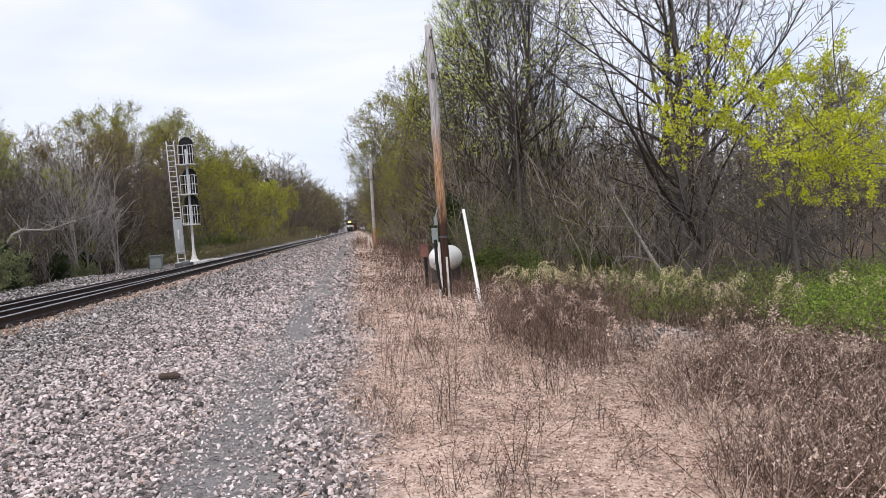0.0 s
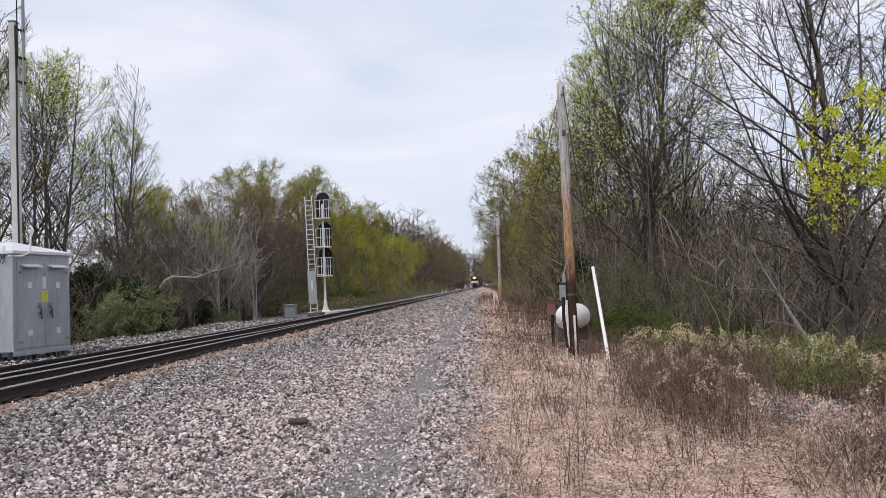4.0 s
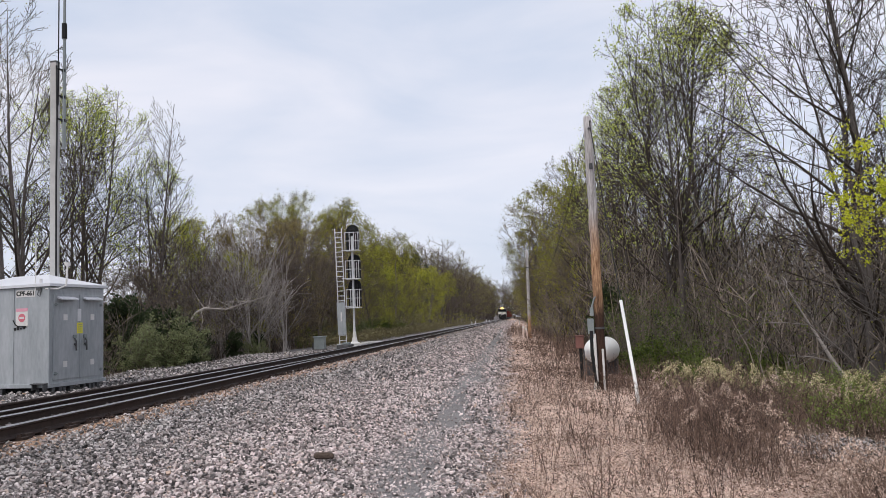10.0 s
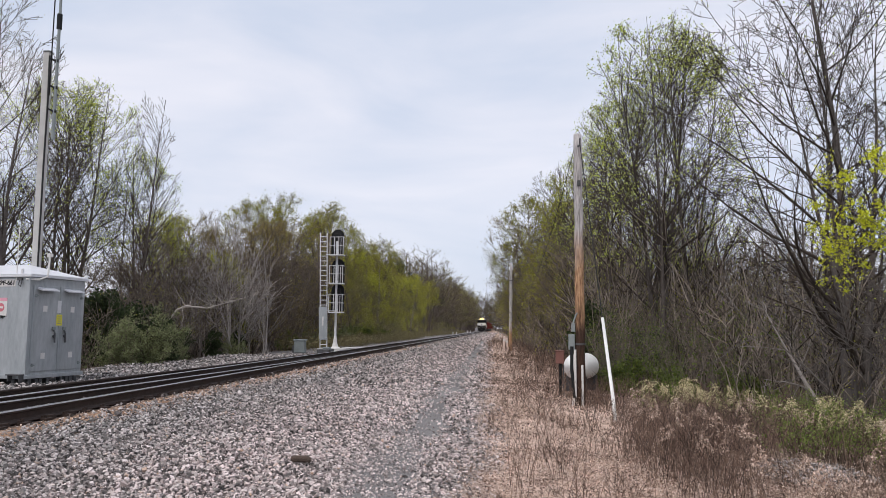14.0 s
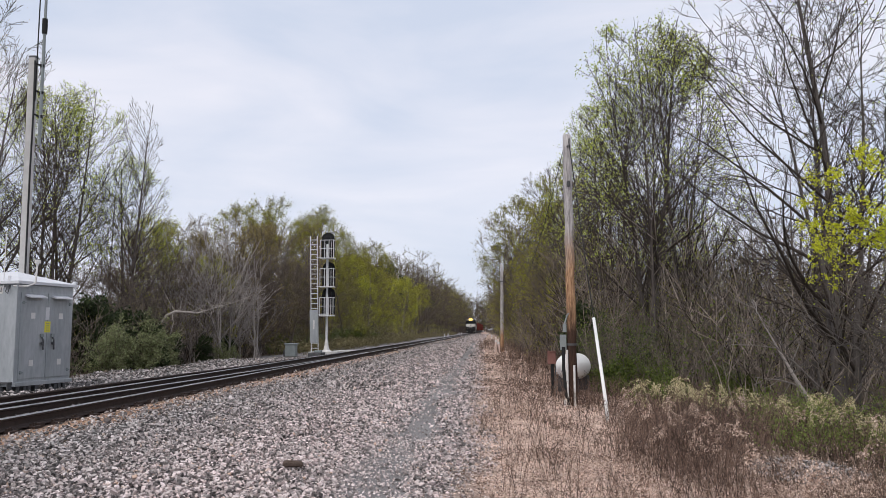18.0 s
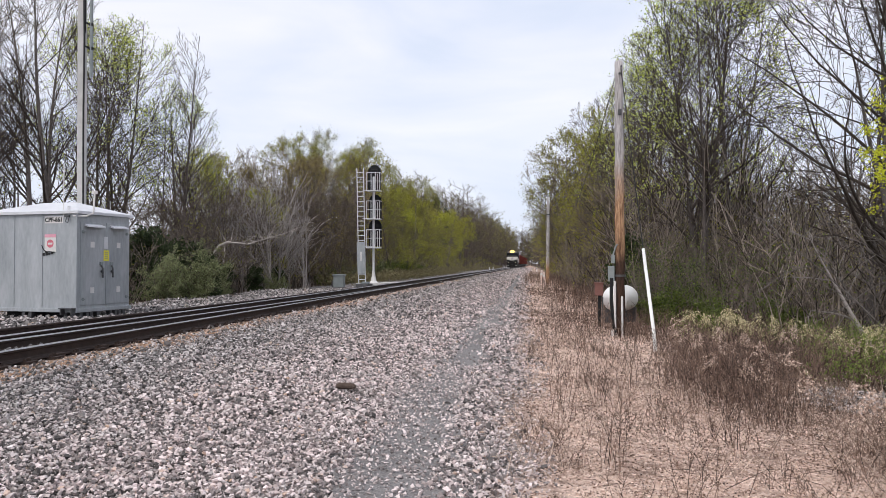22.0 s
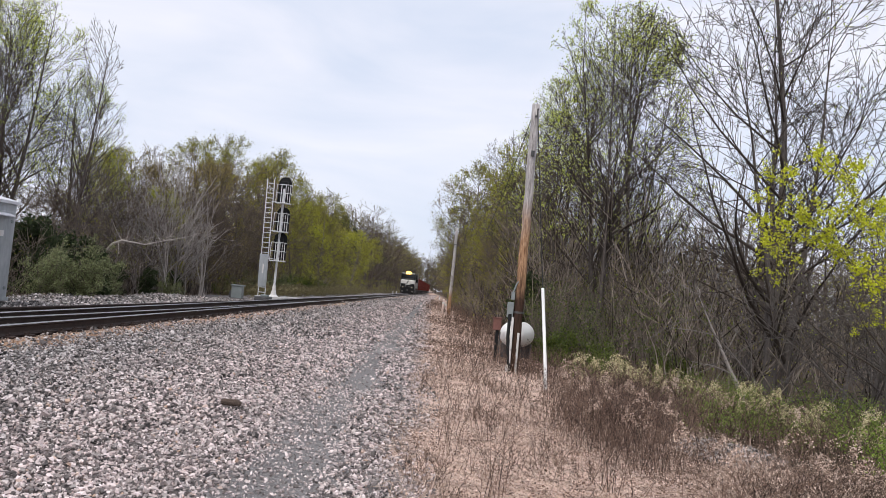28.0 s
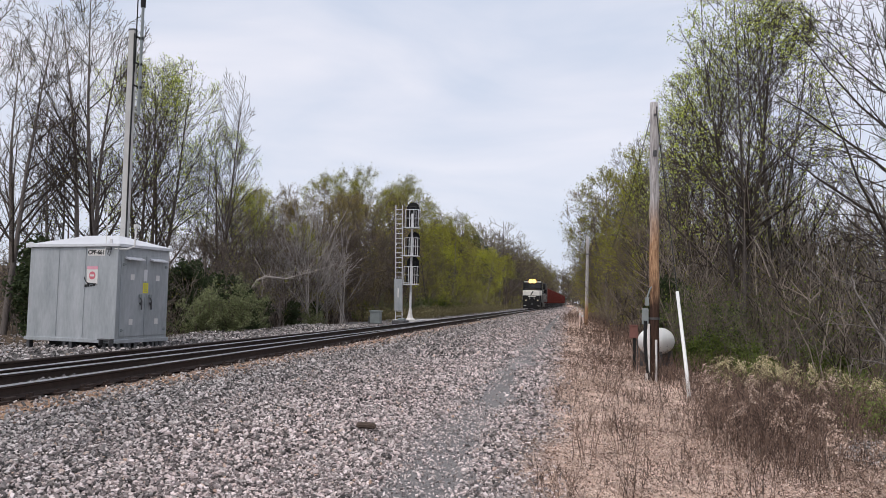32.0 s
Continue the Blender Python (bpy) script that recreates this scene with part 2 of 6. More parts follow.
M_STEEL = two_tone("dull_dark_steel", (0.06, 0.06, 0.062), (0.15, 0.15, 0.155), 5.0, 0.6, 0.4, 0.15, 0.003)
M_WHITE = two_tone("chalky_white_paint", (0.62, 0.60, 0.58), (0.82, 0.80, 0.78), 3.0, 0.6, 0.0, 0.1, 0.002)
M_GLOSSWHITE = two_tone("glossy_white_enamel", (0.78, 0.77, 0.75), (0.90, 0.89, 0.87), 2.0, 0.35, 0.0, 0.05, 0.002, spec=0.5)
M_YELLOW = two_tone("yellow_label", (0.70, 0.62, 0.05), (0.82, 0.74, 0.10), 9.0, 0.6, 0.0, 0.0)
M_RED = two_tone("red_print", (0.58, 0.14, 0.18), (0.70, 0.22, 0.26), 9.0, 0.6, 0.0, 0.0)
M_PINK = two_tone("faded_pink_print", (0.70, 0.30, 0.38), (0.80, 0.42, 0.50), 9.0, 0.6, 0.0, 0.0)
M_BLACKPRINT = two_tone("black_print", (0.012, 0.012, 0.012), (0.03, 0.03, 0.03), 9.0, 0.6, 0.0, 0.0)
M_BOXGREY = two_tone("grey_enamel", (0.20, 0.225, 0.225), (0.30, 0.33, 0.33), 4.0, 0.5, 0.1, 0.08, 0.002)
M_RUSTBOX = two_tone("faded_red_box", (0.13, 0.06, 0.05), (0.27, 0.13, 0.11), 6.0, 0.8, 0.0, 0.3, 0.004)
M_CONCRETE = two_tone("concrete", (0.42, 0.41, 0.40), (0.62, 0.61, 0.59), 5.0, 0.9, 0.0, 0.5, 0.006)
M_WIRE = two_tone("wire", (0.02, 0.02, 0.02), (0.06, 0.06, 0.06), 5.0, 0.6, 0.3, 0.0)
M_CHUNK = two_tone("weathered_wood_chunk", (0.05, 0.035, 0.028), (0.17, 0.125, 0.10), 12.0, 0.95, 0.0, 0.8, 0.01, stretch=(1, 6, 6))


def pole_material(name, low, high):
    """Pole wood: silver grey above, tan where the weathered skin is gone, creosote-dark at the foot."""
    s = Stuff(name, 0.9, 0.0, 0.2)
    grain = s.noise(7.0, 6.0, 0.65, stretch=(9, 9, 0.5))
    patch = s.noise(1.6, 4.0, 0.6, stretch=(2.5, 2.5, 0.7))
    grey = s.ramp(grain, (0.36, (0.24, 0.22, 0.215)), (0.64, (0.62, 0.585, 0.58)))
    tan = s.ramp(grain, (0.36, (0.16, 0.075, 0.04)), (0.64, (0.62, 0.39, 0.23)))
    tar = s.ramp(grain, (0.3, (0.018, 0.013, 0.012)), (0.75, (0.11, 0.06, 0.04)))
    sep = s.n.new("ShaderNodeSeparateXYZ")
    s.l.new(s.co.outputs["Object"], sep.inputs[0])
    z = s.math("ADD", sep.outputs[2], s.math("MULTIPLY", s.math("SUBTRACT", patch, 0.5), 1.6))

    def step(a, b):
        r = s.n.new("ShaderNodeMapRange")
        r.inputs["From Min"].default_value, r.inputs["From Max"].default_value = a, b
        s.l.new(z, r.inputs["Value"])
        return r.outputs[0]

    s.color(s.mix(step(high, high + 1.2), s.mix(step(low, low + 0.6), tar, tan), grey))
    return s.bump(grain, 0.8, 0.01).m


M_POLE = pole_material("pole_wood", 1.9, 3.3)
M_POLE_GREY = pole_material("grey_pole_wood", -0.8, 0.9)


def bark(name, dark, light):
    s = Stuff(name, 0.95, 0.0, 0.1)
    a = s.noise(6.0, 5.0, 0.65, stretch=(5, 5, 1))
    f = s.math("ADD", s.math("MULTIPLY", a, 0.7), s.math("MULTIPLY", s.info.outputs["Random"], 0.3))
    s.color(s.ramp(f, (0.25, dark), (0.75, light)))
    return s.bump(a, 0.7, 0.02).m


M_BARK = bark("grey_brown_bark", (0.055, 0.046, 0.041), (0.23, 0.20, 0.185))
M_BARK_PALE = bark("pale_grey_bark", (0.21, 0.185, 0.172), (0.48, 0.435, 0.41))
M_BARK_GREY = bark("smooth_grey_bark", (0.06, 0.052, 0.048), (0.25, 0.22, 0.205))
# backlit darkness of crowns against the sky, put into the bark colour
M_BARK_DARK = bark("backlit_dark_bark", (0.036, 0.029, 0.025), (0.14, 0.115, 0.10))
M_TWIG = bark("twig_bark", (0.065, 0.050, 0.042), (0.25, 0.205, 0.175))
# wide random tones paint sunlit twigs against shaded ones
M_BRUSH = two_tone("lit_and_shaded_brush_bark", (0.022, 0.017, 0.013), (0.38, 0.315, 0.265), 2.0, 0.95, 0.0, 0.0, random_by="island")
M_DEADWOOD = bark("bleached_dead_wood", (0.30, 0.265, 0.24), (0.60, 0.54, 0.50))
M_LEAF_LIME = leafy("fresh_lime_leaves", (0.34, 0.36, 0.03), (0.60, 0.60, 0.06))
M_LEAF_MAPLE = leafy("fresh_maple_leaves", (0.44, 0.48, 0.022), (0.78, 0.80, 0.06))
M_LEAF_BUD = leafy("budding_leaves", (0.42, 0.50, 0.06), (0.70, 0.78, 0.16))
M_LEAF_OLIVE = leafy("olive_spring_leaves", (0.23, 0.225, 0.03), (0.42, 0.405, 0.06))
M_LEAF_GREEN = leafy("green_bramble_leaves", (0.07, 0.125, 0.018), (0.37, 0.49, 0.09))
M_GRASS = leafy("tan_green_lineside_grass", (0.15, 0.12, 0.07), (0.28, 0.25, 0.12))
M_NEEDLE = leafy("dark_evergreen_needles", (0.026, 0.040, 0.017), (0.075, 0.10, 0.042))
M_BUSH = leafy("grey_green_bush_leaves", (0.13, 0.15, 0.065), (0.36, 0.39, 0.20))
M_LEAF_MID = leafy("dull_green_brush_leaves", (0.045, 0.068, 0.018), (0.20, 0.25, 0.055))
M_RUSTLEAF = leafy("brown_buds", (0.22, 0.165, 0.06), (0.44, 0.36, 0.11))
M_FARLEAF = leafy("distant_spring_haze", (0.17, 0.14, 0.07), (0.36, 0.34, 0.085))
M_STALK = two_tone("dry_weed_stalk", (0.036, 0.024, 0.019), (0.29, 0.195, 0.150), 2.0, 0.95, 0.0, 0.0, random_by="island")
M_STRAW = two_tone("dry_grass", (0.30, 0.20, 0.15), (0.82, 0.65, 0.54), 2.0, 0.95, 0.0, 0.0, random_by="island")
M_FLUFF = two_tone("weed_seed_fluff", (0.40, 0.34, 0.18), (0.78, 0.69, 0.44), 3.0, 0.95, 0.0, 0.0, random_by="island")
M_VERGE = leafy("dull_yellow_green_weeds", (0.09, 0.13, 0.028), (0.31, 0.38, 0.10))
M_LITTER = two_tone("fallen_leaves", (0.17, 0.10, 0.07), (0.93, 0.75, 0.65), 2.0, 0.9, 0.0, 0.0, spread=0.22, random_by="island")

# ---- mesh helpers ----


class Build:
    """Collects vertices and faces of one mesh."""

    def __init__(self):
        self.v, self.f, self.mi, self.cur = [], [], [], 0

    def add(self, verts, faces):
        k = len(self.v)
        self.v += [tuple(p) for p in verts]
        self.f += [tuple(i + k for i in q) for q in faces]
        self.mi += [self.cur] * len(faces)
        return self

    def box(self, x0, x1, y0, y1, z0, z1, bev=0.0):
        if not bev:
            vs = [(x, y, z) for z in (z0, z1) for y in (y0, y1) for x in (x0, x1)]
            return self.add(vs, [(0, 2, 3, 1), (4, 5, 7, 6), (0, 1, 5, 4), (2, 6, 7, 3), (0, 4, 6, 2), (1, 3, 7, 5)])
        b = min(bev, (x1 - x0) / 2.01, (y1 - y0) / 2.01, (z1 - z0) / 2.01)
        bm = bmesh.new()
        bmesh.ops.create_cube(bm, size=1.0)
        bmesh.ops.scale(bm, vec=(x1 - x0, y1 - y0, z1 - z0), verts=bm.verts)
        bmesh.ops.translate(bm, vec=((x0 + x1) / 2, (y0 + y1) / 2, (z0 + z1) / 2), verts=bm.verts)
        bmesh.ops.bevel(bm, geom=bm.edges[:], offset=b, segments=2, affect="EDGES", profile=0.6)
        bm.verts.index_update()
        self.add([v.co[:] for v in bm.verts], [[v.index for v in f.verts] for f in bm.faces])
        bm.free()
        return self

    def tube(self, points, radii, sides=10, caps=True):
        """A round bar along points."""
        pts = [Vector(p) for p in points]
        if isinstance(radii, (int, float)):
            radii = [radii] * len(pts)
        k = len(self.v)
        side = None
        for i, p in enumerate(pts):
            d = (pts[min(i + 1, len(pts) - 1)] - pts[max(i - 1, 0)]).normalized()
            if side is None:
                side = d.orthogonal().normalized()
            side = (side - d * side.dot(d)).normalized()
            up = d.cross(side)
            for j in range(sides):
                a = 2 * math.pi * j / sides
                self.v.append(tuple(p + (side * math.cos(a) + up * math.sin(a)) * radii[i]))
        n0 = len(self.f)
        for i in range(len(pts) - 1):
            for j in range(sides):
                a, b = k + i * sides + j, k + i * sides + (j + 1) % sides
                self.f.append((a, b, b + sides, a + sides))
        if caps:
            self.f.append(tuple(k + j for j in reversed(range(sides))))
            self.f.append(tuple(k + (len(pts) - 1) * sides + j for j in range(sides)))
        self.mi += [self.cur] * (len(self.f) - n0)
        return self

    def prism(self, outline, axis, a, b):
        """An outline of (u, w) pushed from a to b along axis x, y or z."""
        def place(u, w, t):
            return {"x": (t, u, w), "y": (u, t, w), "z": (u, w, t)}[axis]
        n = len(outline)
        vs = [place(u, w, a) for u, w in outline] + [place(u, w, b) for u, w in outline]
        fs = [(i, (i + 1) % n, n + (i + 1) % n, n + i) for i in range(n)]
        return self.add(vs, fs + [tuple(reversed(range(n))), tuple(range(n, 2 * n))])

    def mesh(self, name, *materials, smooth=False):
        me = bpy.data.meshes.new(name)
        me.from_pydata(self.v, [], self.f)
        for m in materials:
            me.materials.append(m)
        if len(materials) > 1:
            me.polygons.foreach_set("material_index", self.mi)
        bm = bmesh.new()
        bm.from_mesh(me)
        bmesh.ops.recalc_face_normals(bm, faces=bm.faces[:])
        bm.to_mesh(me)
        bm.free()
        if smooth:
            me.polygons.foreach_set("use_smooth", [True] * len(me.polygons))
        return me


def thing(name, m, label, category, group="", kind=""):
    ob = new(name)
    ob.matrix_basis = m
    return tagged(ob, label, category, group, kind)


def part(name, build, material, parent, label="", at=None, smooth=False):
    me = build if isinstance(build, bpy.types.Mesh) else build.mesh(name, material, smooth=smooth)
    ob = new(name, me)
    ob.parent = parent
    if at is not None:
        ob.matrix_basis = at
    return tagged(ob, label)


def raw_mesh(name, verts, faces, material, flat=False):
    """A large mesh from numpy arrays: verts n x 3, faces m x 3 or m x 4."""
    me = bpy.data.meshes.new(name)
    n, k = faces.shape
    me.vertices.add(len(verts))
    me.vertices.foreach_set("co", np.ascontiguousarray(verts, dtype=np.float32).ravel())
    me.loops.add(n * k)
    me.loops.foreach_set("vertex_index", np.ascontiguousarray(faces, dtype=np.int32).ravel())
    me.polygons.add(n)
    me.polygons.foreach_set("loop_start", np.arange(0, n * k, k, dtype=np.int32))
    me.polygons.foreach_set("use_smooth", [not flat] * n)
    me.update(calc_edges=True)
    me.materials.append(material)
    return me


# ---- the lie of the land ----
TRACK_NEAR, TRACK_FAR, HEAD, FOOT = -6.75, -8.19, 0.449, 0.27
PROFILE_X = (-400, -120, -60, -35, -24, -17, -14.5, -13.2, -10.4, -9.9, -6.1, -5.7, -4.4, -3.2, -2.2, -0.2, 1.2, 3.0, 6.0, 10.0, 25.0, 60.0, 120, 400)
PROFILE_Z = (2.5, 1.2, 0.7, 0.4, 0.2, -0.05, 0.02, 0.12, 0.14, 0.2, 0.248, 0.2, 0.07, 0.02, 0.0, -0.02, -0.12, -0.24, -0.4, -0.25, 0.1, 0.8, 1.5, 2.5)


def ground_z(x, y):
    x, y = np.asarray(x, float), np.asarray(y, float)
    z = np.interp(x, PROFILE_X, PROFILE_Z)
    hill = np.clip((y - 95.0) / 110.0, 0.0, 1.0) * np.clip((-14.0 - x) / 20.0, 0.0, 1.0)
    z = z + 8.0 * hill * hill * (3.0 - 2.0 * hill)
    rough = np.clip((np.abs(x + 5.0) - 4.0) / 6.0, 0.0, 1.0)
    z = z + rough * (0.05 * np.sin(x * 1.3 + y * 0.7) + 0.04 * np.sin(x * 0.6 - y * 1.1 + 1.0))
    z = z + 0.012 * np.sin(x * 3.1 + y * 1.7) * np.clip((x + 5.5), 0, 1)
    return z - 0.05 * np.exp(-((x + 1.05) / 0.35) ** 2)


def build_ground():
    xs = np.concatenate([[-2500, -900, -400, -220, -120, -80, -60, -45, -35, -28, -24, -20], np.arange(-17.5, 9.01, 0.25),
                         [10, 12, 15, 19, 25, 35, 50, 80, 120, 220, 400, 900, 2500]])
    ys = np.concatenate([[-900, -300, -100, -40, -20, -10, -5], np.arange(-2, 40, 0.4), 40 * 1.06 ** np.arange(0, 75)])
    gx, gy = np.meshgrid(xs, ys)
    v = np.stack([gx, gy, ground_z(gx, gy)], -1).reshape(-1, 3)
    nx, ny = len(xs), len(ys)
    i, j = np.meshgrid(np.arange(nx - 1), np.arange(ny - 1))
    a = (j * nx + i).ravel()
    f = np.stack([a, a + 1, a + nx + 1, a + nx], 1)
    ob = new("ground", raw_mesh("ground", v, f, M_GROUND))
    ob.data.polygons.foreach_set("use_smooth", [True] * len(ob.data.polygons))
    return tagged(ob, "gravel trackside with leaf litter and forest floor", "ground", "", "structure")


build_ground()

# ---- the track: a main line with a turnout that leads off on the far side ----
RAIL_OUTLINE = [(-0.075, 0.0), (0.075, 0.0), (0.075, 0.012), (0.02, 0.03), (0.009, 0.05), (0.009, 0.128), (0.036, 0.142), (0.037, 0.166),
                (-0.037, 0.166), (-0.036, 0.142), (-0.009, 0.128), (-0.009, 0.05), (-0.02, 0.03), (-0.075, 0.012)]
HEAD_OUTLINE = [(-0.037, 0.165), (0.037, 0.165), (0.031, 0.178), (0.0, 0.180), (-0.031, 0.178)]


def turnout_offset(y):
    """How far the diverging rails have swung away from the main line's rails."""
    return 0.98 * (max(0.0, 40.0 - y) / 32.0) ** 1.7 if y > -6 else 0.98 * (46.0 / 32.0) ** 1.7 + (-6 - y) * 0.075


def rail_build(outline, xs_ys):
    b = Build()
    n = len(outline)
    for i, (x, y) in enumerate(xs_ys):
        b.v += [(x + u, y, FOOT + w) for u, w in outline]
        if i:
            k = (i - 1) * n
            for j in range(n):
                b.f.append((k + j, k + (j + 1) % n, k + n + (j + 1) % n, k + n + j))
    b.mi = [0] * len(b.f)
    return b


def build_track():
    track = thing("railway_track", pose(0, 0, 0), "single main line of rusty rails with bright worn heads on ballast", "track", "", "structure")
    straight = [-60, -20, 0, 6, 12, 20, 30, 45, 70, 120, 200, 400, 800, 1500]
    for x in (TRACK_NEAR, TRACK_FAR):
        r = part("rail", rail_build(RAIL_OUTLINE, [(x, y) for y in straight]), M_RAIL, track)
        part("rail_head", rail_build(HEAD_OUTLINE, [(x, y) for y in straight]), M_RAILTOP, r, "bright worn running surface")
    curve = [y for y in range(-60, 40, 2)]
    for x, head in ((TRACK_NEAR - 0.078, M_RAILTOP), (TRACK_FAR - 0.078, M_RAIL)):
        line = [(x - turnout_offset(y), y) for y in curve] + [(x, 40)]
        r = part("switch_rail", rail_build(RAIL_OUTLINE, line), M_RAIL, track, "rusty diverging rail of the turnout")
        part("rail_head", rail_build(HEAD_OUTLINE, line), head, r)
    # ties, with their plates and anchors, on the stretch that the camera is nearest to
    tie = Build().box(-1.3, 1.3, -0.115, 0.115, -0.16, 0.0, 0.012).mesh("tie", M_TIE)
    long_tie = Build().box(-2.2, 1.3, -0.115, 0.115, -0.16, 0.0, 0.012).mesh("long_tie", M_TIE)
    plate = Build().box(-0.18, 0.18, -0.1, 0.1, -0.03, 0.016).box(-0.12, -0.085, -0.02, 0.02, 0.01, 0.06).box(0.085, 0.12, -0.02, 0.02, 0.01, 0.06)
    plate = plate.box(-0.12, -0.085, 0.05, 0.08, 0.01, 0.05).box(0.085, 0.12, -0.08, -0.05, 0.01, 0.05).mesh("tie_plate", M_RAIL)
    anchor = Build().box(-0.10, 0.12, 0.10, 0.16, -0.03, 0.02).box(0.05, 0.13, 0.06, 0.24, -0.03, 0.04, 0.015).mesh("rail_anchor", M_RAIL)
    rng = random.Random(4)
    mid = (TRACK_NEAR + TRACK_FAR) / 2
    y = -7.1
    while y < 86.0:
        t = new("tie", tie if y > 38 else long_tie)
        t.parent, t.matrix_basis = track, pose(mid + rng.uniform(-0.05, 0.05), y, 0.236 + rng.uniform(-0.012, 0.004), 0, 0, rng.uniform(-1.2, 1.2))
        for x in (TRACK_NEAR, TRACK_FAR):
            if 3 < y < 60 and (x == TRACK_NEAR or y < 30):
                p = new("tie_plate", plate)
                p.parent, p.matrix_basis = track, pose(x, y, 0.262)
        if 3 < y < 60 and rng.random() < 0.8:
            p = new("rail_anchor", anchor)
            p.parent, p.matrix_basis = track, pose(TRACK_NEAR, y, FOOT)
        y += 0.53 + rng.uniform(-0.02, 0.02)
    return track


build_track()

# ---- trees ----


def perp(d, rng):
    s = d.orthogonal().normalized()
    return Matrix.Rotation(rng.uniform(0, 2 * math.pi), 3, d) @ s


def grow(segs, rng, p, d, length, radius, level, plan, shape=None):
    """One branch and, from it, its smaller ones. plan: for each level (pieces, wander, children, child length, child angle, lift, start).
    shape: how far out in the crown a point lies (1 at its skin); branches end there."""
    pieces, wander, children, ratio, angle, lift = plan[level][:6]
    step = length / pieces
    spots = []
    for i in range(pieces):
        d = (d + perp(d, rng) * wander * rng.uniform(0.3, 1.0) + Vector((0, 0, lift))).normalized()
        q = p + d * step
        if shape and level and shape(q) > 1.0:
            break
        ra, rb = [radius * (1 - 0.9 * k / pieces) ** (1.0 if level else 1.25) for k in (i, i + 1)]
        segs.append((level, *p, *q, ra, rb))
        spots.append((p.copy(), q.copy(), d.copy(), rb))
        p = q
    if level + 1 < len(plan) and spots:
        pieces, children = len(spots), max(1, round(children * len(spots) / pieces))
        for c in range(children):
            f = (c + rng.random()) / children
            f = plan[level][6] + (1 - plan[level][6]) * f if len(plan[level]) > 6 else 0.15 + 0.85 * f
            i = min(pieces - 1, int(f * pieces))
            a, b, dd, rr = spots[i]
            start = a.lerp(b, f * pieces - i)
            turn = radians(angle * rng.uniform(0.7, 1.25))
            nd = (dd * math.cos(turn) + perp(dd, rng) * math.sin(turn)).normalized()
            taper = 0.45 + 0.55 * math.sin(math.pi * min(1.0, 0.15 + 0.8 * f)) if shape is None else 1.0 - 0.45 * f
            grow(segs, rng, start, nd, length * ratio * taper * rng.uniform(0.7, 1.2), max(rr * 0.52, 0.004), level + 1, plan, shape)


def egg(seed, middle, wide, up, down, uneven=0.22):
    """The outline of a crown: an egg round a point above the foot, with bulges and hollows."""
    def out(q):
        v = Vector((q.x / wide, q.y / wide, (q.z - middle) / (up if q.z > middle else down)))
        r = v.length
        return r / (1.0 + uneven * noise.noise(v * (1.7 / max(r, 1e-6)) + Vector((seed * 3.7, 0, 0))))
    return out


def prisms(segs, sides, thin=0.0):
    """Tapered bars for all segments at once: vertices and quads."""
    s = np.array(segs, float)
    a, b, ra, rb = s[:, 1:4], s[:, 4:7], np.maximum(s[:, 7], thin), np.maximum(s[:, 8], thin)
    d = b - a
    d /= np.linalg.norm(d, axis=1)[:, None] + 1e-9
    ref = np.where(np.abs(d[:, 2:3]) > 0.9, [[1.0, 0, 0]], [[0, 0, 1.0]])
    u = np.cross(d, ref)
    u /= np.linalg.norm(u, axis=1)[:, None] + 1e-9
    w = np.cross(d, u)
    n = len(s)
    v = np.empty((n, 2 * sides, 3))
    for j in range(sides):
        t = 2 * math.pi * j / sides
        o = u * math.cos(t) + w * math.sin(t)
        v[:, j] = a + o * ra[:, None]
        v[:, sides + j] = b + o * rb[:, None]
    k = (np.arange(n) * 2 * sides)[:, None]
    f = np.concatenate([k + np.array([[j, (j + 1) % sides, sides + (j + 1) % sides, sides + j]]) for j in range(sides)])
    return v.reshape(-1, 3), f


def tubes(segs, sides):
    """Unbroken tapered stems: a segment that goes on from the one before shares its ring."""
    v, f, last = [], [], None
    for s in segs:
        a, b = Vector(s[1:4]), Vector(s[4:7])
        d = (b - a).normalized()
        u = d.cross(Vector((0, 1, 0))).normalized()
        w = d.cross(u)
        if last is None or (last - a).length > 1e-6:
            v += [a + (u * math.cos(6.2832 * j / sides) + w * math.sin(6.2832 * j / sides)) * s[7] for j in range(sides)]
        k = len(v) - sides
        v += [b + (u * math.cos(6.2832 * j / sides) + w * math.sin(6.2832 * j / sides)) * s[8] for j in range(sides)]
        f += [(k + j, k + (j + 1) % sides, k + sides + (j + 1) % sides, k + sides + j) for j in range(sides)]
        last = b
    return np.array([p[:] for p in v]), np.array(f)


def leaves(points, size, rng, spread, fold=0.35, droop=0.0):
    """Small folded leaves near points: each a four-cornered blade of its own."""
    n = len(points)
    c = points + rng.normal(0, spread, (n, 3))
    d = rng.normal(0, 1, (n, 3))
    d[:, 2] -= droop
    d /= np.linalg.norm(d, axis=1)[:, None]
    e = np.cross(d, rng.normal(0, 1, (n, 3)))
    e /= np.linalg.norm(e, axis=1)[:, None] + 1e-9
    nn = np.cross(d, e)
    s = np.broadcast_to(size, n)[:, None] * rng.uniform(0.6, 1.4, (n, 1))
    v = np.stack([c, c + d * s * 0.5 + e * s * 0.33 + nn * s * fold * 0.3, c + d * s, c + d * s * 0.5 - e * s * 0.33 + nn * s * fold * 0.3], 1)
    k = (np.arange(n) * 4)[:, None]
    return v.reshape(-1, 3), np.concatenate([k + [[0, 1, 2]], k + [[0, 2, 3]]])


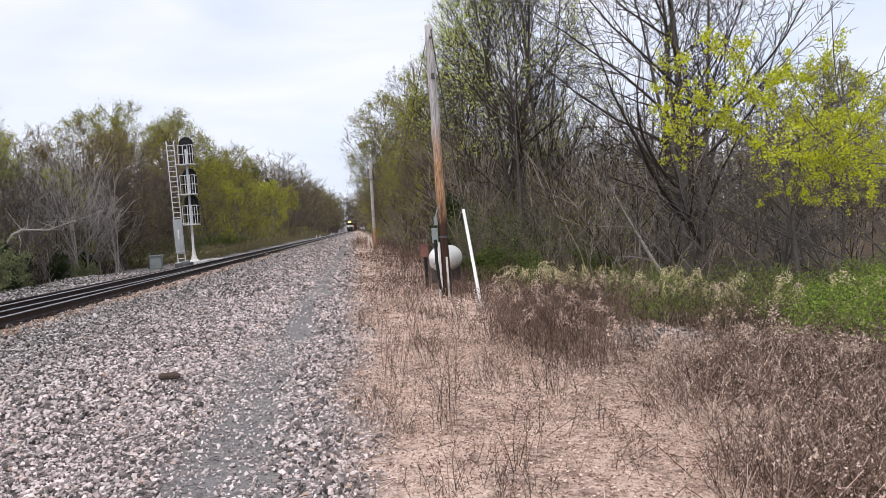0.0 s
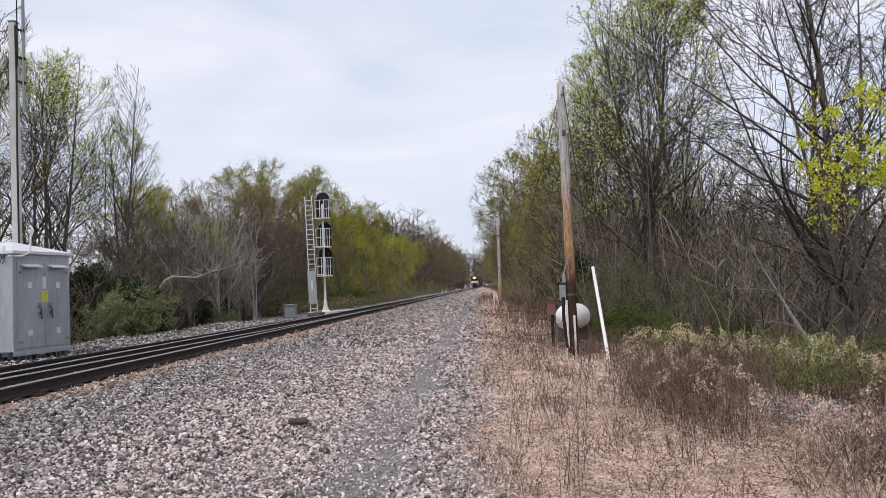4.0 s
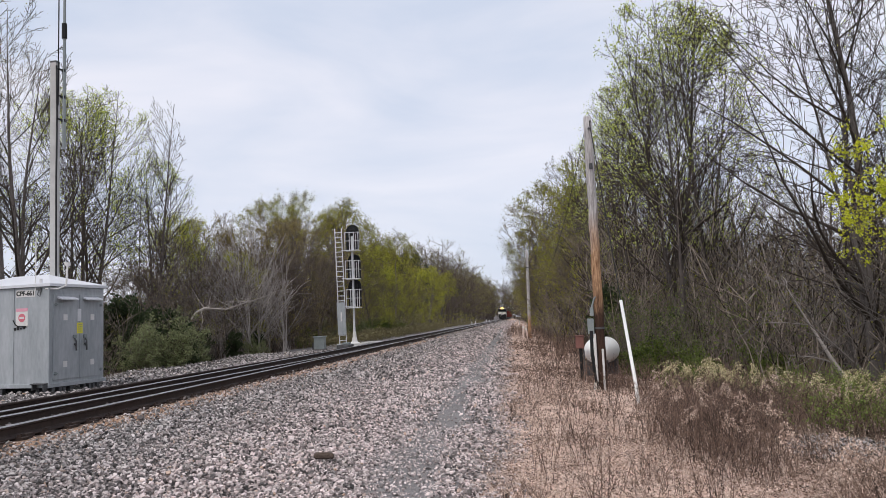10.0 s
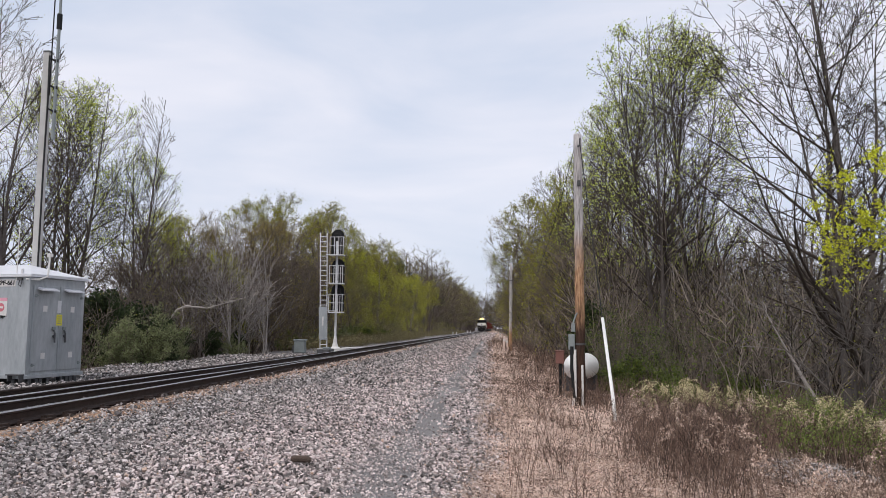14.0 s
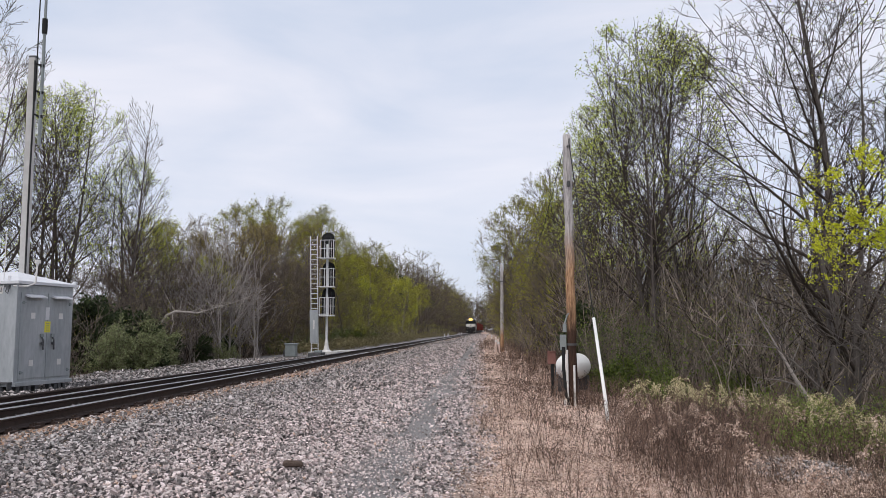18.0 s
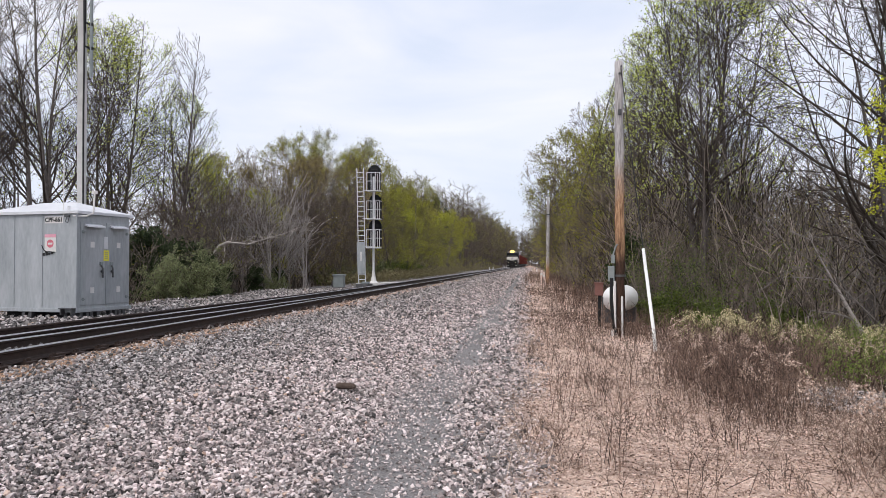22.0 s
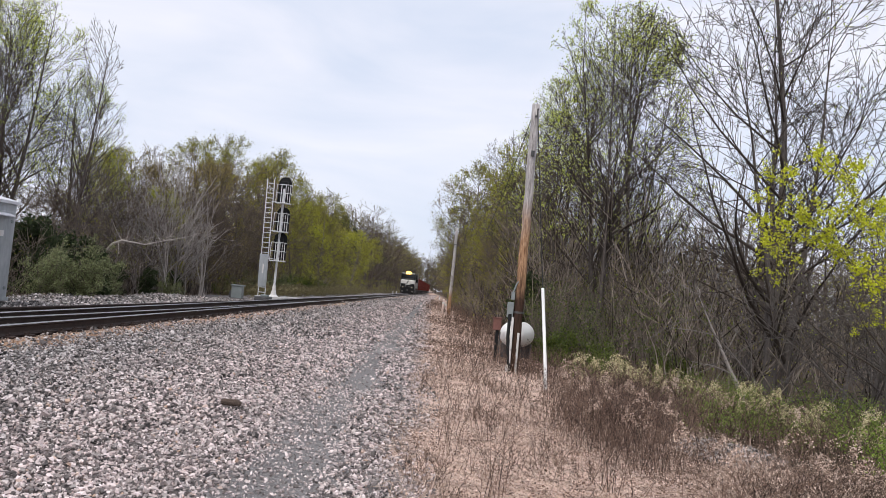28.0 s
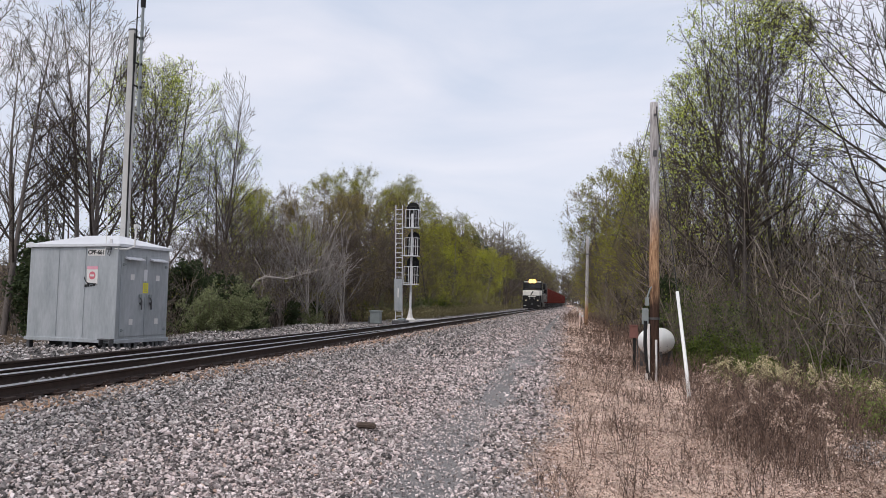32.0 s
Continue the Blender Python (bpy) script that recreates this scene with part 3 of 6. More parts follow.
def make_tree(name, seed, height, radius, plan, bark_m, leaf=None, leaf_n=0, leaf_size=0.07, leaf_spread=0.12, thin=0.006, stems=1, lean=0.06, leaf_from=0.0, label="", category="tree", crown=None, edge=0.0, twig_m=None):
    """crown: middle, width, reach up and down of its outline; edge: how far out in it the leaves begin."""
    shape = egg(seed, *crown) if crown else None
    rng, nrng = random.Random(seed), np.random.default_rng(seed)
    segs = []
    for k in range(stems):
        d = Vector((rng.gauss(0, lean), rng.gauss(0, lean), 1)).normalized()
        p = Vector((rng.gauss(0, 0.25), rng.gauss(0, 0.25), -0.3)) if stems > 1 else Vector((0, 0, -0.3))
        grow(segs, rng, p, d, height * (1 if k == 0 else rng.uniform(0.6, 1.0)), radius * (1 if k == 0 else rng.uniform(0.6, 0.95)), 0, plan, shape)
    root = thing(name, pose(0, 0, 0), label, category)
    trunk = [s for s in segs if s[0] == 0]
    v, f = tubes(trunk, 7)
    part("trunk", raw_mesh("trunk", v, f, bark_m), None, root)
    limbs = [s for s in segs if s[0] == 1]
    twigs = [s for s in segs if s[0] > 1]
    v1, f1 = prisms(limbs, 5, thin * 1.4)
    if twigs:
        v2, f2 = prisms(twigs, 3, thin)
        v1, f1 = np.concatenate([v1, v2]), np.concatenate([f1, f2 + len(v1)])
    part("crown", raw_mesh("branches", v1, f1, twig_m or (M_TWIG if bark_m is M_BARK else bark_m)), None, root)
    if leaf and leaf_n:
        top = max(s[0] for s in segs)
        ends = np.array([s[4:7] for s in segs if s[0] >= top - 1 and s[6] > leaf_from * height and (shape is None or shape(Vector(s[4:7])) > edge + 0.25 * rng.random())])
        pick = ends[nrng.integers(0, len(ends), leaf_n)]
        v, f = leaves(pick, leaf_size, nrng, leaf_spread)
        part("foliage", raw_mesh("foliage", v, f, leaf), None, root)
    return root


TALL = [(12, 0.05, 20, 0.40, 40, 0.02, 0.22), (8, 0.11, 9, 0.45, 42, 0.05), (4, 0.2, 6, 0.5, 40, 0.04), (2, 0.3, 0, 0, 0, 0.02)]
TALL_FINE = [(12, 0.045, 22, 0.42, 42, 0.02, 0.2), (8, 0.11, 10, 0.42, 40, 0.06), (4, 0.18, 6, 0.45, 38, 0.05), (2, 0.3, 0, 0, 0, 0.02)]
ROUND = [(8, 0.08, 24, 0.52, 50, 0.02, 0.05), (6, 0.16, 10, 0.42, 45, 0.06), (3, 0.25, 6, 0.5, 45, 0.03), (2, 0.3, 0, 0, 0, 0)]
THICKET = [(6, 0.14, 9, 0.45, 40, 0.0, 0.08), (3, 0.22, 5, 0.5, 42, 0.04), (2, 0.3, 2, 0.6, 45, 0.02), (1, 0.3, 0, 0, 0, 0)]
PALE = [(8, 0.13, 8, 0.5, 36, 0.02, 0.18), (5, 0.18, 4, 0.45, 40, 0.05), (3, 0.3, 0, 0, 0, 0.02)]
SHRUB = [(4, 0.2, 7, 0.5, 40, 0.0, 0.1), (3, 0.25, 5, 0.5, 45, 0.0), (2, 0.3, 0, 0, 0, 0)]
FAR = [(5, 0.06, 18, 0.46, 48, 0.02, 0.06), (3, 0.2, 8, 0.45, 45, 0.05), (2, 0.3, 0, 0, 0, 0)]
FAN = [(14, 0.08, 20, 0.44, 52, 0.03, 0.12), (9, 0.17, 9, 0.46, 42, 0.06), (5, 0.26, 5, 0.5, 40, 0.04), (3, 0.32, 0, 0, 0, 0.02)]
MAPLE = [(5, 0.10, 12, 0.66, 66, 0.0, 0.28), (6, 0.14, 7, 0.42, 42, 0.01), (3, 0.22, 4, 0.5, 42, 0.0), (2, 0.3, 0, 0, 0, 0)]


def plant(proto, spots):
    """Stand a tree at the first spot and copies of it at the others. Spots: x, y, scale, turn."""
    group = "trees beside the track"
    for i, (x, y, s, turn) in enumerate(spots):
        m = pose(x, y, float(ground_z(x, y)), 0, 0, turn) @ Matrix.Scale(s, 4)
        if i == 0:
            proto.matrix_basis = m
            tagged(proto, group=group)
        else:
            copy_thing(proto, m)


def scatter(seed, n, x0, x1, y0, y1, s0, s1):
    rng = random.Random(seed)
    return [(rng.uniform(x0, x1), rng.uniform(y0, y1), rng.uniform(s0, s1), rng.uniform(0, 360)) for _ in range(n)]


def clusters(root, seed, leaf, groups, each, size, spread, lowest):
    """Tufts of leaves at the ends of a tree's twigs."""
    nrng = np.random.default_rng(seed)
    crown = [o for o in root.children if o.name.startswith("crown")][0]
    co = np.empty(len(crown.data.vertices) * 3)
    crown.data.vertices.foreach_get("co", co)
    co = co.reshape(-1, 3)
    co = co[(co[:, 2] > lowest) & (np.arange(len(co)) > len(co) * 0.3)]
    pick = np.repeat(co[nrng.integers(0, len(co), groups)], each, 0)
    v, f = leaves(pick, size, nrng, spread)
    part("foliage", raw_mesh("foliage", v, f, leaf), None, root)


def bush(name, seed, height, leaf, n, size, label, lean=0.4, stems=9, upright=False):
    """A low leafy clump: tufts on the twigs of many stems, with gaps and an uneven outline."""
    plan = [(6, 0.05, 30, 0.34, 68, 0.0, 0.02), (3, 0.2, 6, 0.5, 45, 0.0), (2, 0.3, 0, 0, 0, 0)] if upright else SHRUB
    root = make_tree(name, seed, height, 0.03, plan, M_BARK, stems=stems, lean=lean, thin=0.005, label=label, category="bush")
    clusters(root, seed, leaf, n, 7, size, size * 0.9, 0.05)
    return root


def build_trees():
    bud_tall = make_tree("budding_tree", 11, 13.4, 0.13, TALL_FINE, M_BARK, M_LEAF_BUD, 7500, 0.066, 0.12, 0.007, stems=3, lean=0.10, leaf_from=0.3,
                         label="tall slender-stemmed tree with pale green buds on fine branches", crown=(7.6, 3.3, 6.0, 5.6), edge=0.55, twig_m=M_BARK_DARK)
    bare_tall = make_tree("bare_tree", 12, 15, 0.15, TALL_FINE, M_BARK, M_RUSTLEAF, 300, 0.06, 0.1, 0.008, label="tall bare grey-brown tree with dense fine twigs", crown=(8.5, 2.9, 6.6, 6.0), twig_m=M_BARK_DARK)
    bare_two = make_tree("bare_tree", 13, 13.5, 0.13, TALL, M_BARK, M_LEAF_BUD, 700, 0.06, 0.1, 0.009, stems=2, lean=0.14, label="bare two-stemmed tree with a few opening buds", crown=(7.5, 3.2, 6.2, 5.5), twig_m=M_BARK_DARK)
    olive = make_tree("leafing_tree", 14, 10.5, 0.14, ROUND, M_BARK, M_LEAF_OLIVE, 9000, 0.085, 0.16, 0.012, label="round tree in yellow-olive spring leaf", crown=(5.6, 3.4, 4.9, 5.2), edge=0.5)
    olive_bare = make_tree("leafing_tree", 15, 9.8, 0.13, ROUND, M_BARK, M_RUSTLEAF, 5200, 0.066, 0.16, 0.012, stems=2, lean=0.12, label="brown-budded round tree at the edge of the wood", crown=(5.2, 3.4, 4.6, 5.0), edge=0.62)
    lime = make_tree("leafing_tree", 16, 10, 0.14, ROUND, M_BARK, M_LEAF_LIME, 8000, 0.085, 0.16, 0.011, label="tree in bright yellow-green young leaf", crown=(5.4, 3.3, 4.7, 5.0), edge=0.5)
    thicket = make_tree("thicket_tree", 17, 7.2, 0.06, THICKET, M_BARK, M_RUSTLEAF, 300, 0.05, 0.14, 0.008, stems=4, lean=0.2, label="bare many-stemmed brush at the edge of the wood")
    pale = make_tree("pale_thicket_tree", 18, 7.5, 0.07, PALE, M_BARK_PALE, None, 0, thin=0.011, stems=3, lean=0.16, label="bare pale-barked small trees with tangled branches")
    leaning = make_tree("leaning_sapling", 26, 5.6, 0.045, [(7, 0.13, 11, 0.5, 58, -0.03, 0.1), (4, 0.18, 5, 0.45, 45, 0.0), (2, 0.3, 0, 0, 0, 0)], M_BARK_GREY, M_LEAF_BUD, 120, 0.05, 0.1,
                        0.007, stems=3, lean=0.5, label="leaning grey saplings with crossing dead branches")
    fan = make_tree("spreading_tree", 27, 14.5, 0.14, FAN, M_BARK_GREY, M_LEAF_BUD, 900, 0.05, 0.12, 0.0065, stems=4, lean=0.11, label="grey tree of several stems that fan out from one foot", crown=(8.0, 4.8, 7.5, 6.6), twig_m=M_BARK_DARK)
    far = make_tree("far_tree", 19, 15, 0.2, FAR, M_BARK, M_LEAF_OLIVE, 3000, 0.22, 0.3, 0.02, label="distant tree with thin spring foliage", crown=(8.0, 4.4, 7.0, 7.6), edge=0.4)
    far_bare = make_tree("far_tree", 20, 15, 0.2, FAR, M_BARK, M_RUSTLEAF, 1500, 0.2, 0.3, 0.02, label="distant bare brown tree", crown=(8.0, 4.2, 7.0, 7.6), edge=0.5)
    pine = make_tree("far_pine", 23, 17, 0.2, [(5, 0.02, 34, 0.24, 78, 0.0, 0.12), (2, 0.1, 5, 0.5, 50, -0.05), (1, 0.2, 0, 0, 0, 0)], M_BARK, M_NEEDLE, 3600, 0.4, 0.25, 0.03, label="distant dark pine above the wood")
    birch = make_tree("slender_tree", 21, 13.2, 0.11, [(10, 0.03, 40, 0.25, 36, 0.02, 0.2), (6, 0.12, 7, 0.42, 36, 0.06), (3, 0.2, 3, 0.5, 36, 0.04), (2, 0.3, 0, 0, 0, 0.02)],
                      M_BARK, None, 0, thin=0.007, label="slender bare tree standing above the brush", crown=(6.0, 2.1, 7.6, 5.0), twig_m=M_BARK_DARK)
    maple = make_tree("maple_tree", 31, 5.4, 0.075, MAPLE, M_BARK, None, 0, thin=0.006, label="small maple with bright yellow-green young leaves")
    clusters(maple, 31, M_LEAF_MAPLE, 520, 20, 0.062, 0.06, 0.9)
    plant(maple, [(8.2, 13.8, 0.80, 0), (10.6, 12.9, 0.82, 130), (10.0, 15.2, 0.78, 210), (9.3, 12.3, 0.70, 300)])
    cedar = bush("evergreen_bush", 41, 3.0, M_NEEDLE, 800, 0.16, "dark evergreen bush at the edge of the wood", 0.05, 1, True)
    plant(cedar, [(-17.0, 31.5, 1.0, 0), (-15.9, 33.5, 0.8, 40), (-15.6, 30.5, 0.8, 120), (-18.6, 29.0, 0.9, 250), (-15.0, 34.6, 0.45, 10), (-14.7, 38.3, 0.42, 70), (-14.9, 42.0, 0.42, 200), (-15.6, 36.4, 0.5, 140), (-18.4, 24.2, 0.95, 20), (-17.0, 24.8, 0.7, 100), (-19.9, 25.6, 1.15, 220), (-14.4, 31.6, 0.6, 300), (3.4, 30.0, 0.9, 190), (5.0, 27.0, 0.6, 80)])
    shrub = bush("grey_green_bush", 42, 1.9, M_BUSH, 1500, 0.055, "rounded grey-green bush beside the gravel", 0.4, 12)
    plant(shrub, [(-13.4, 28.6, 1.1, 0), (-14.5, 28.0, 0.95, 90), (-14.6, 57, 0.9, 180), (-13.9, 66, 0.7, 20), (-14.3, 61, 0.8, 100), (-14.5, 33.2, 0.5, 40), (-14.3, 39.8, 0.5, 160)])
    green = bush("green_bush", 43, 2.0, M_LEAF_MID, 700, 0.11, "fresh green bush at the foot of the wood", 0.35, 9)
    plant(green, [(-14.6, 70, 1.0, 0), (-15.2, 63, 1.0, 70), (-14.2, 79, 1.1, 140), (-14.6, 90, 1.0, 210), (-15.4, 54, 0.8, 280), (6.4, 21.0, 0.6, 200), (3.5, 22.4, 0.6, 30), (4.6, 20.6, 0.5, 120), (4.8, 24.6, 0.6, 10)])
    # a dead trunk that leans across in front of the wood
    dead = make_tree("leaning_dead_trunk", 51, 3.3, 0.065, [(8, 0.09, 7, 0.32, 55, 0.0, 0.3), (4, 0.2, 4, 0.5, 45, 0.0), (2, 0.3, 0, 0, 0, 0)], M_BARK_PALE, None, 0, thin=0.007, lean=0.0, label="bare grey dead trunk leaning out of the wood")
    dead.matrix_basis = pose(7.2, 17.6, -0.3, 0, -27, 0)
    low = make_tree("low_limb", 52, 4.2, 0.035, [(9, 0.2, 9, 0.35, 45, 0.03, 0.2), (5, 0.26, 4, 0.5, 45, 0.02), (3, 0.35, 0, 0, 0, 0)], M_BARK_GREY, None, 0, thin=0.007, lean=0.0, label="thin bare fallen limb lodged among the stems", category="branch")
    low.matrix_basis = pose(7.7, 17.2, -0.25, 0, -62, 8)
    for x, y, a, b in ((9.4, 14.6, -48, 20), (8.4, 16.0, 52, 60), (10.6, 16.4, -58, 0), (6.2, 21.0, 50, -20), (9.9, 15.4, -72, 12), (8.9, 14.9, -66, -10), (11.4, 15.0, -64, 14), (7.6, 17.4, 64, 10), (10.4, 14.0, -76, 4)):
        copy_thing(low, pose(x, y, -0.3, 0, a, b))
    # the wood beyond the track
    plant(birch, [(-17.9, 36, 1.02, 0)])
    plant(bare_tall, [(-17.4, 25.5, 0.95, 10), (-19.1, 27.0, 0.95, 80), (-20.8, 30, 1.0, 300), (-22.6, 26.5, 0.95, 30), (-20.4, 24.5, 0.9, 250), (-25.5, 31, 1.0, 350)]
          + [(9.8, 24.5, 0.8, 200), (13.0, 33, 0.7, 290)]
          + [(5.0, 50, 0.95, 15), (3.0, 68, 1.1, 200), (4.6, 62, 1.08, 290), (4.6, 78, 0.95, 100)])
    plant(bare_two, [(-22.6, 30.0, 0.85, 50), (-28.5, 30, 0.8, 170)]
          + [(5.2, 47, 0.92, 33), (4.6, 68, 1.0, 70), (9.6, 34, 0.8, 100), (16, 36, 0.62, 10)])
    plant(bud_tall, [(-20.9, 35.5, 1.05, 210), (-23.2, 37.5, 1.05, 15), (-19.3, 38.5, 0.8, 120)]
          + [(5.7, 28, 0.99, 200), (7.3, 31, 1.02, 77), (5.6, 36, 0.96, 150), (5.2, 41, 0.9, 290)])
    plant(olive, [(-14.8, 84, 1.0, 220), (-15.6, 66, 1.2, 0), (-17, 74, 1.25, 100), (-18.5, 60, 1.2, 40), (-15.5, 94, 1.2, 80), (-21, 84, 1.4, 20), (-24, 70, 1.3, 160)]
          + [(2.5, 66, 1.3, 130), (4.5, 56, 1.1, 200), (4.8, 48, 1.12, 220), (2.4, 80, 1.15, 300), (3.2, 72, 1.0, 30), (17.5, 27, 0.66, 60), (20.5, 31, 0.7, 170), (15.0, 26, 0.55, 120)])
    plant(lime, [(-14.2, 72, 0.9, 0), (-15.6, 102, 1.1, 70), (-20, 66, 1.1, 140), (-14.6, 120, 1.1, 200), (-21.0, 47, 0.98, 30), (-17.9, 41, 0.72, 90), (-20.2, 42, 0.84, 200), (-16.3, 43, 0.66, 320), (-13.9, 79, 0.8, 250), (-15.2, 110, 1.0, 20)] + [(4.2, 96, 1.1, 0), (4.6, 44, 0.66, 60)])
    plant(olive_bare, [(-16.5, 50, 0.95, 0), (-18.2, 52, 1.0, 50), (-20.4, 49, 0.96, 100), (-14.9, 55, 1.02, 150), (-22.5, 54, 1.06, 200), (-17.8, 47, 0.9, 300), (-14.9, 48.5, 0.88, 240), (-15.4, 61, 1.08, 80), (-17.0, 57, 1.1, 270), (-19.4, 45.5, 0.84, 30)]
          + [(4.9, 43, 1.12, 20), (2.0, 73, 1.42, 120), (3.6, 108, 1.2, 170), (4.3, 52, 1.1, 40), (7.4, 40, 0.95, 300), (9.5, 42, 0.85, 50)])
    plant(thicket, scatter(3, 20, -20.5, -15.5, 34, 47, 0.7, 1.05) + scatter(4, 14, -18, -14.8, 46, 80, 0.7, 1.0) + scatter(5, 16, -30, -16.5, 25, 36, 0.4, 0.7) + scatter(67, 14, 2.4, 5.5, 60, 110, 0.6, 1.0)
          + scatter(6, 11, 5.5, 13, 19, 34, 0.45, 0.75) + scatter(66, 12, 11, 24, 23, 40, 0.7, 1.0) + scatter(7, 14, 2.6, 6, 34, 75, 0.6, 0.95) + scatter(10, 8, 1.6, 3.6, 44, 75, 0.22, 0.4))
    plant(pale, [(-14.6, 40, 0.95, 0), (-15.5, 41.5, 1.0, 60)] + scatter(8, 12, -17.4, -13.0, 38, 46, 0.7, 0.95))
    plant(leaning, [(8.6, 15.2, 0.9, 0)] + scatter(9, 6, 8.4, 14, 16.5, 22, 0.6, 1.0))
    plant(fan, [(8.1, 18.4, 1.0, 200)])
    plant(far, scatter(21, 14, -24, -14.5, 92, 150, 0.8, 0.95) + scatter(22, 7, 4.0, 8, 95, 140, 0.85, 1.0))
    plant(far_bare, scatter(24, 8, -30, -16, 96, 150, 0.85, 1.05) + scatter(25, 5, 4.4, 10, 95, 140, 0.85, 1.05))
    plant(pine, [(-22, 150, 0.8, 0), (-24, 160, 0.86, 50), (-21, 172, 0.85, 100), (-25, 182, 0.95, 150), (-20, 196, 0.85, 10), (-19, 215, 0.85, 300), (-23, 168, 0.9, 200), (-18, 235, 0.8, 120), (-4, 470, 1.2, 0), (4, 480, 1.3, 90), (9, 450, 1.2, 200), (-10, 500, 1.2, 40)])



def build_distant_woods():
    """The woods behind the first trees and along the line to the far bend, and the hillside."""
    rng, nrng = random.Random(77), np.random.default_rng(77)
    spots = []
    for n, x0, x1, y0, y1, h0, h1, bias in ((380, -14.5, -70, 150, 420, 13, 18, 2.2), (190, 2.6, 40, 105, 420, 12, 16, 1.9), (150, -45, 16, 430, 600, 18, 24, 1.0),
                                            (40, -34, -75, 40, 120, 5, 8, 1.0), (200, 15, 60, 46, 110, 7, 10, 1.2)):
        for _ in range(n):
            y = rng.uniform(y0, y1)
            x = x0 + (x1 - x0) * rng.random() ** bias
            if x0 == 2.6:
                x -= 0.008 * (y - 100)
            spots.append((x, y, rng.uniform(h0, h1)))
    segs, tips = [], []
    for x, y, h in spots:
        z = float(ground_z(x, y))
        fat = 0.014 + 0.00012 * y
        p = Vector((x, y, z - 0.3))
        d = Vector((rng.gauss(0, 0.05), rng.gauss(0, 0.05), 1)).normalized()
        segs.append((0, *p, *(p + d * h * 0.55), 0.14, 0.09))
        segs.append((0, *(p + d * h * 0.55), *(p + d * h), 0.09, fat))
        for k in range(13):
            f = 0.08 + 0.9 * (k + rng.random()) / 13
            a = p + d * h * f
            turn, up = rng.uniform(0, 6.283), rng.uniform(0.25, 0.9)
            e = Vector((math.cos(turn), math.sin(turn), up)).normalized()
            ln = h * 0.30 * (0.5 + 0.5 * math.sin(math.pi * min(1, 0.2 + 0.8 * f))) * rng.uniform(0.7, 1.2)
            b = a + e * ln
            segs.append((1, *a, *b, fat * 1.5, fat))
            tips.append(b[:])
            for q in range(2):
                c = a.lerp(b, rng.uniform(0.4, 1.0))
                g = (e + Vector((rng.gauss(0, 0.6), rng.gauss(0, 0.6), rng.uniform(0.0, 0.6)))).normalized()
                t = c + g * ln * rng.uniform(0.3, 0.6)
                segs.append((2, *c, *t, fat, fat * 0.7))
                tips.append(t[:])
    v, f = prisms(segs, 3)
    ob = new("distant_woods", raw_mesh("distant_woods", v, f, M_TWIG))
    tagged(ob, "bare grey-brown woods stretching away behind the track", "woods", "", "stuff")
    tips = np.array(tips)
    tips = np.repeat(tips, 2, 0)
    v, f = leaves(tips, np.clip(0.0015 * tips[:, 1], 0.05, 0.38), nrng, 0.3)
    ob = new("distant_foliage", raw_mesh("distant_foliage", v, f, M_FARLEAF))
    tagged(ob, "thin olive and brown spring foliage of the distant woods", "woods", "", "stuff")


build_trees()
build_distant_woods()

# ---- the signal cabinet and its mast ----


def words(text, size, material, parent, at, name="lettering"):
    cu = bpy.data.curves.new(name, "FONT")
    cu.body, cu.size, cu.extrude, cu.align_x, cu.align_y, cu.offset = text, size, 0.002, "CENTER", "CENTER", 0.006
    tmp = new("tmp", cu)
    me = bpy.data.meshes.new_from_object(tmp)
    bpy.data.objects.remove(tmp)
    me.materials.clear()
    me.materials.append(material)
    return part(name, me, None, parent, "", at)


def on_front(x, y, z):
    """A pose on a face that looks towards -y: local x to the right, local y up."""
    return pose(x, y, z, 90, 0, 0)


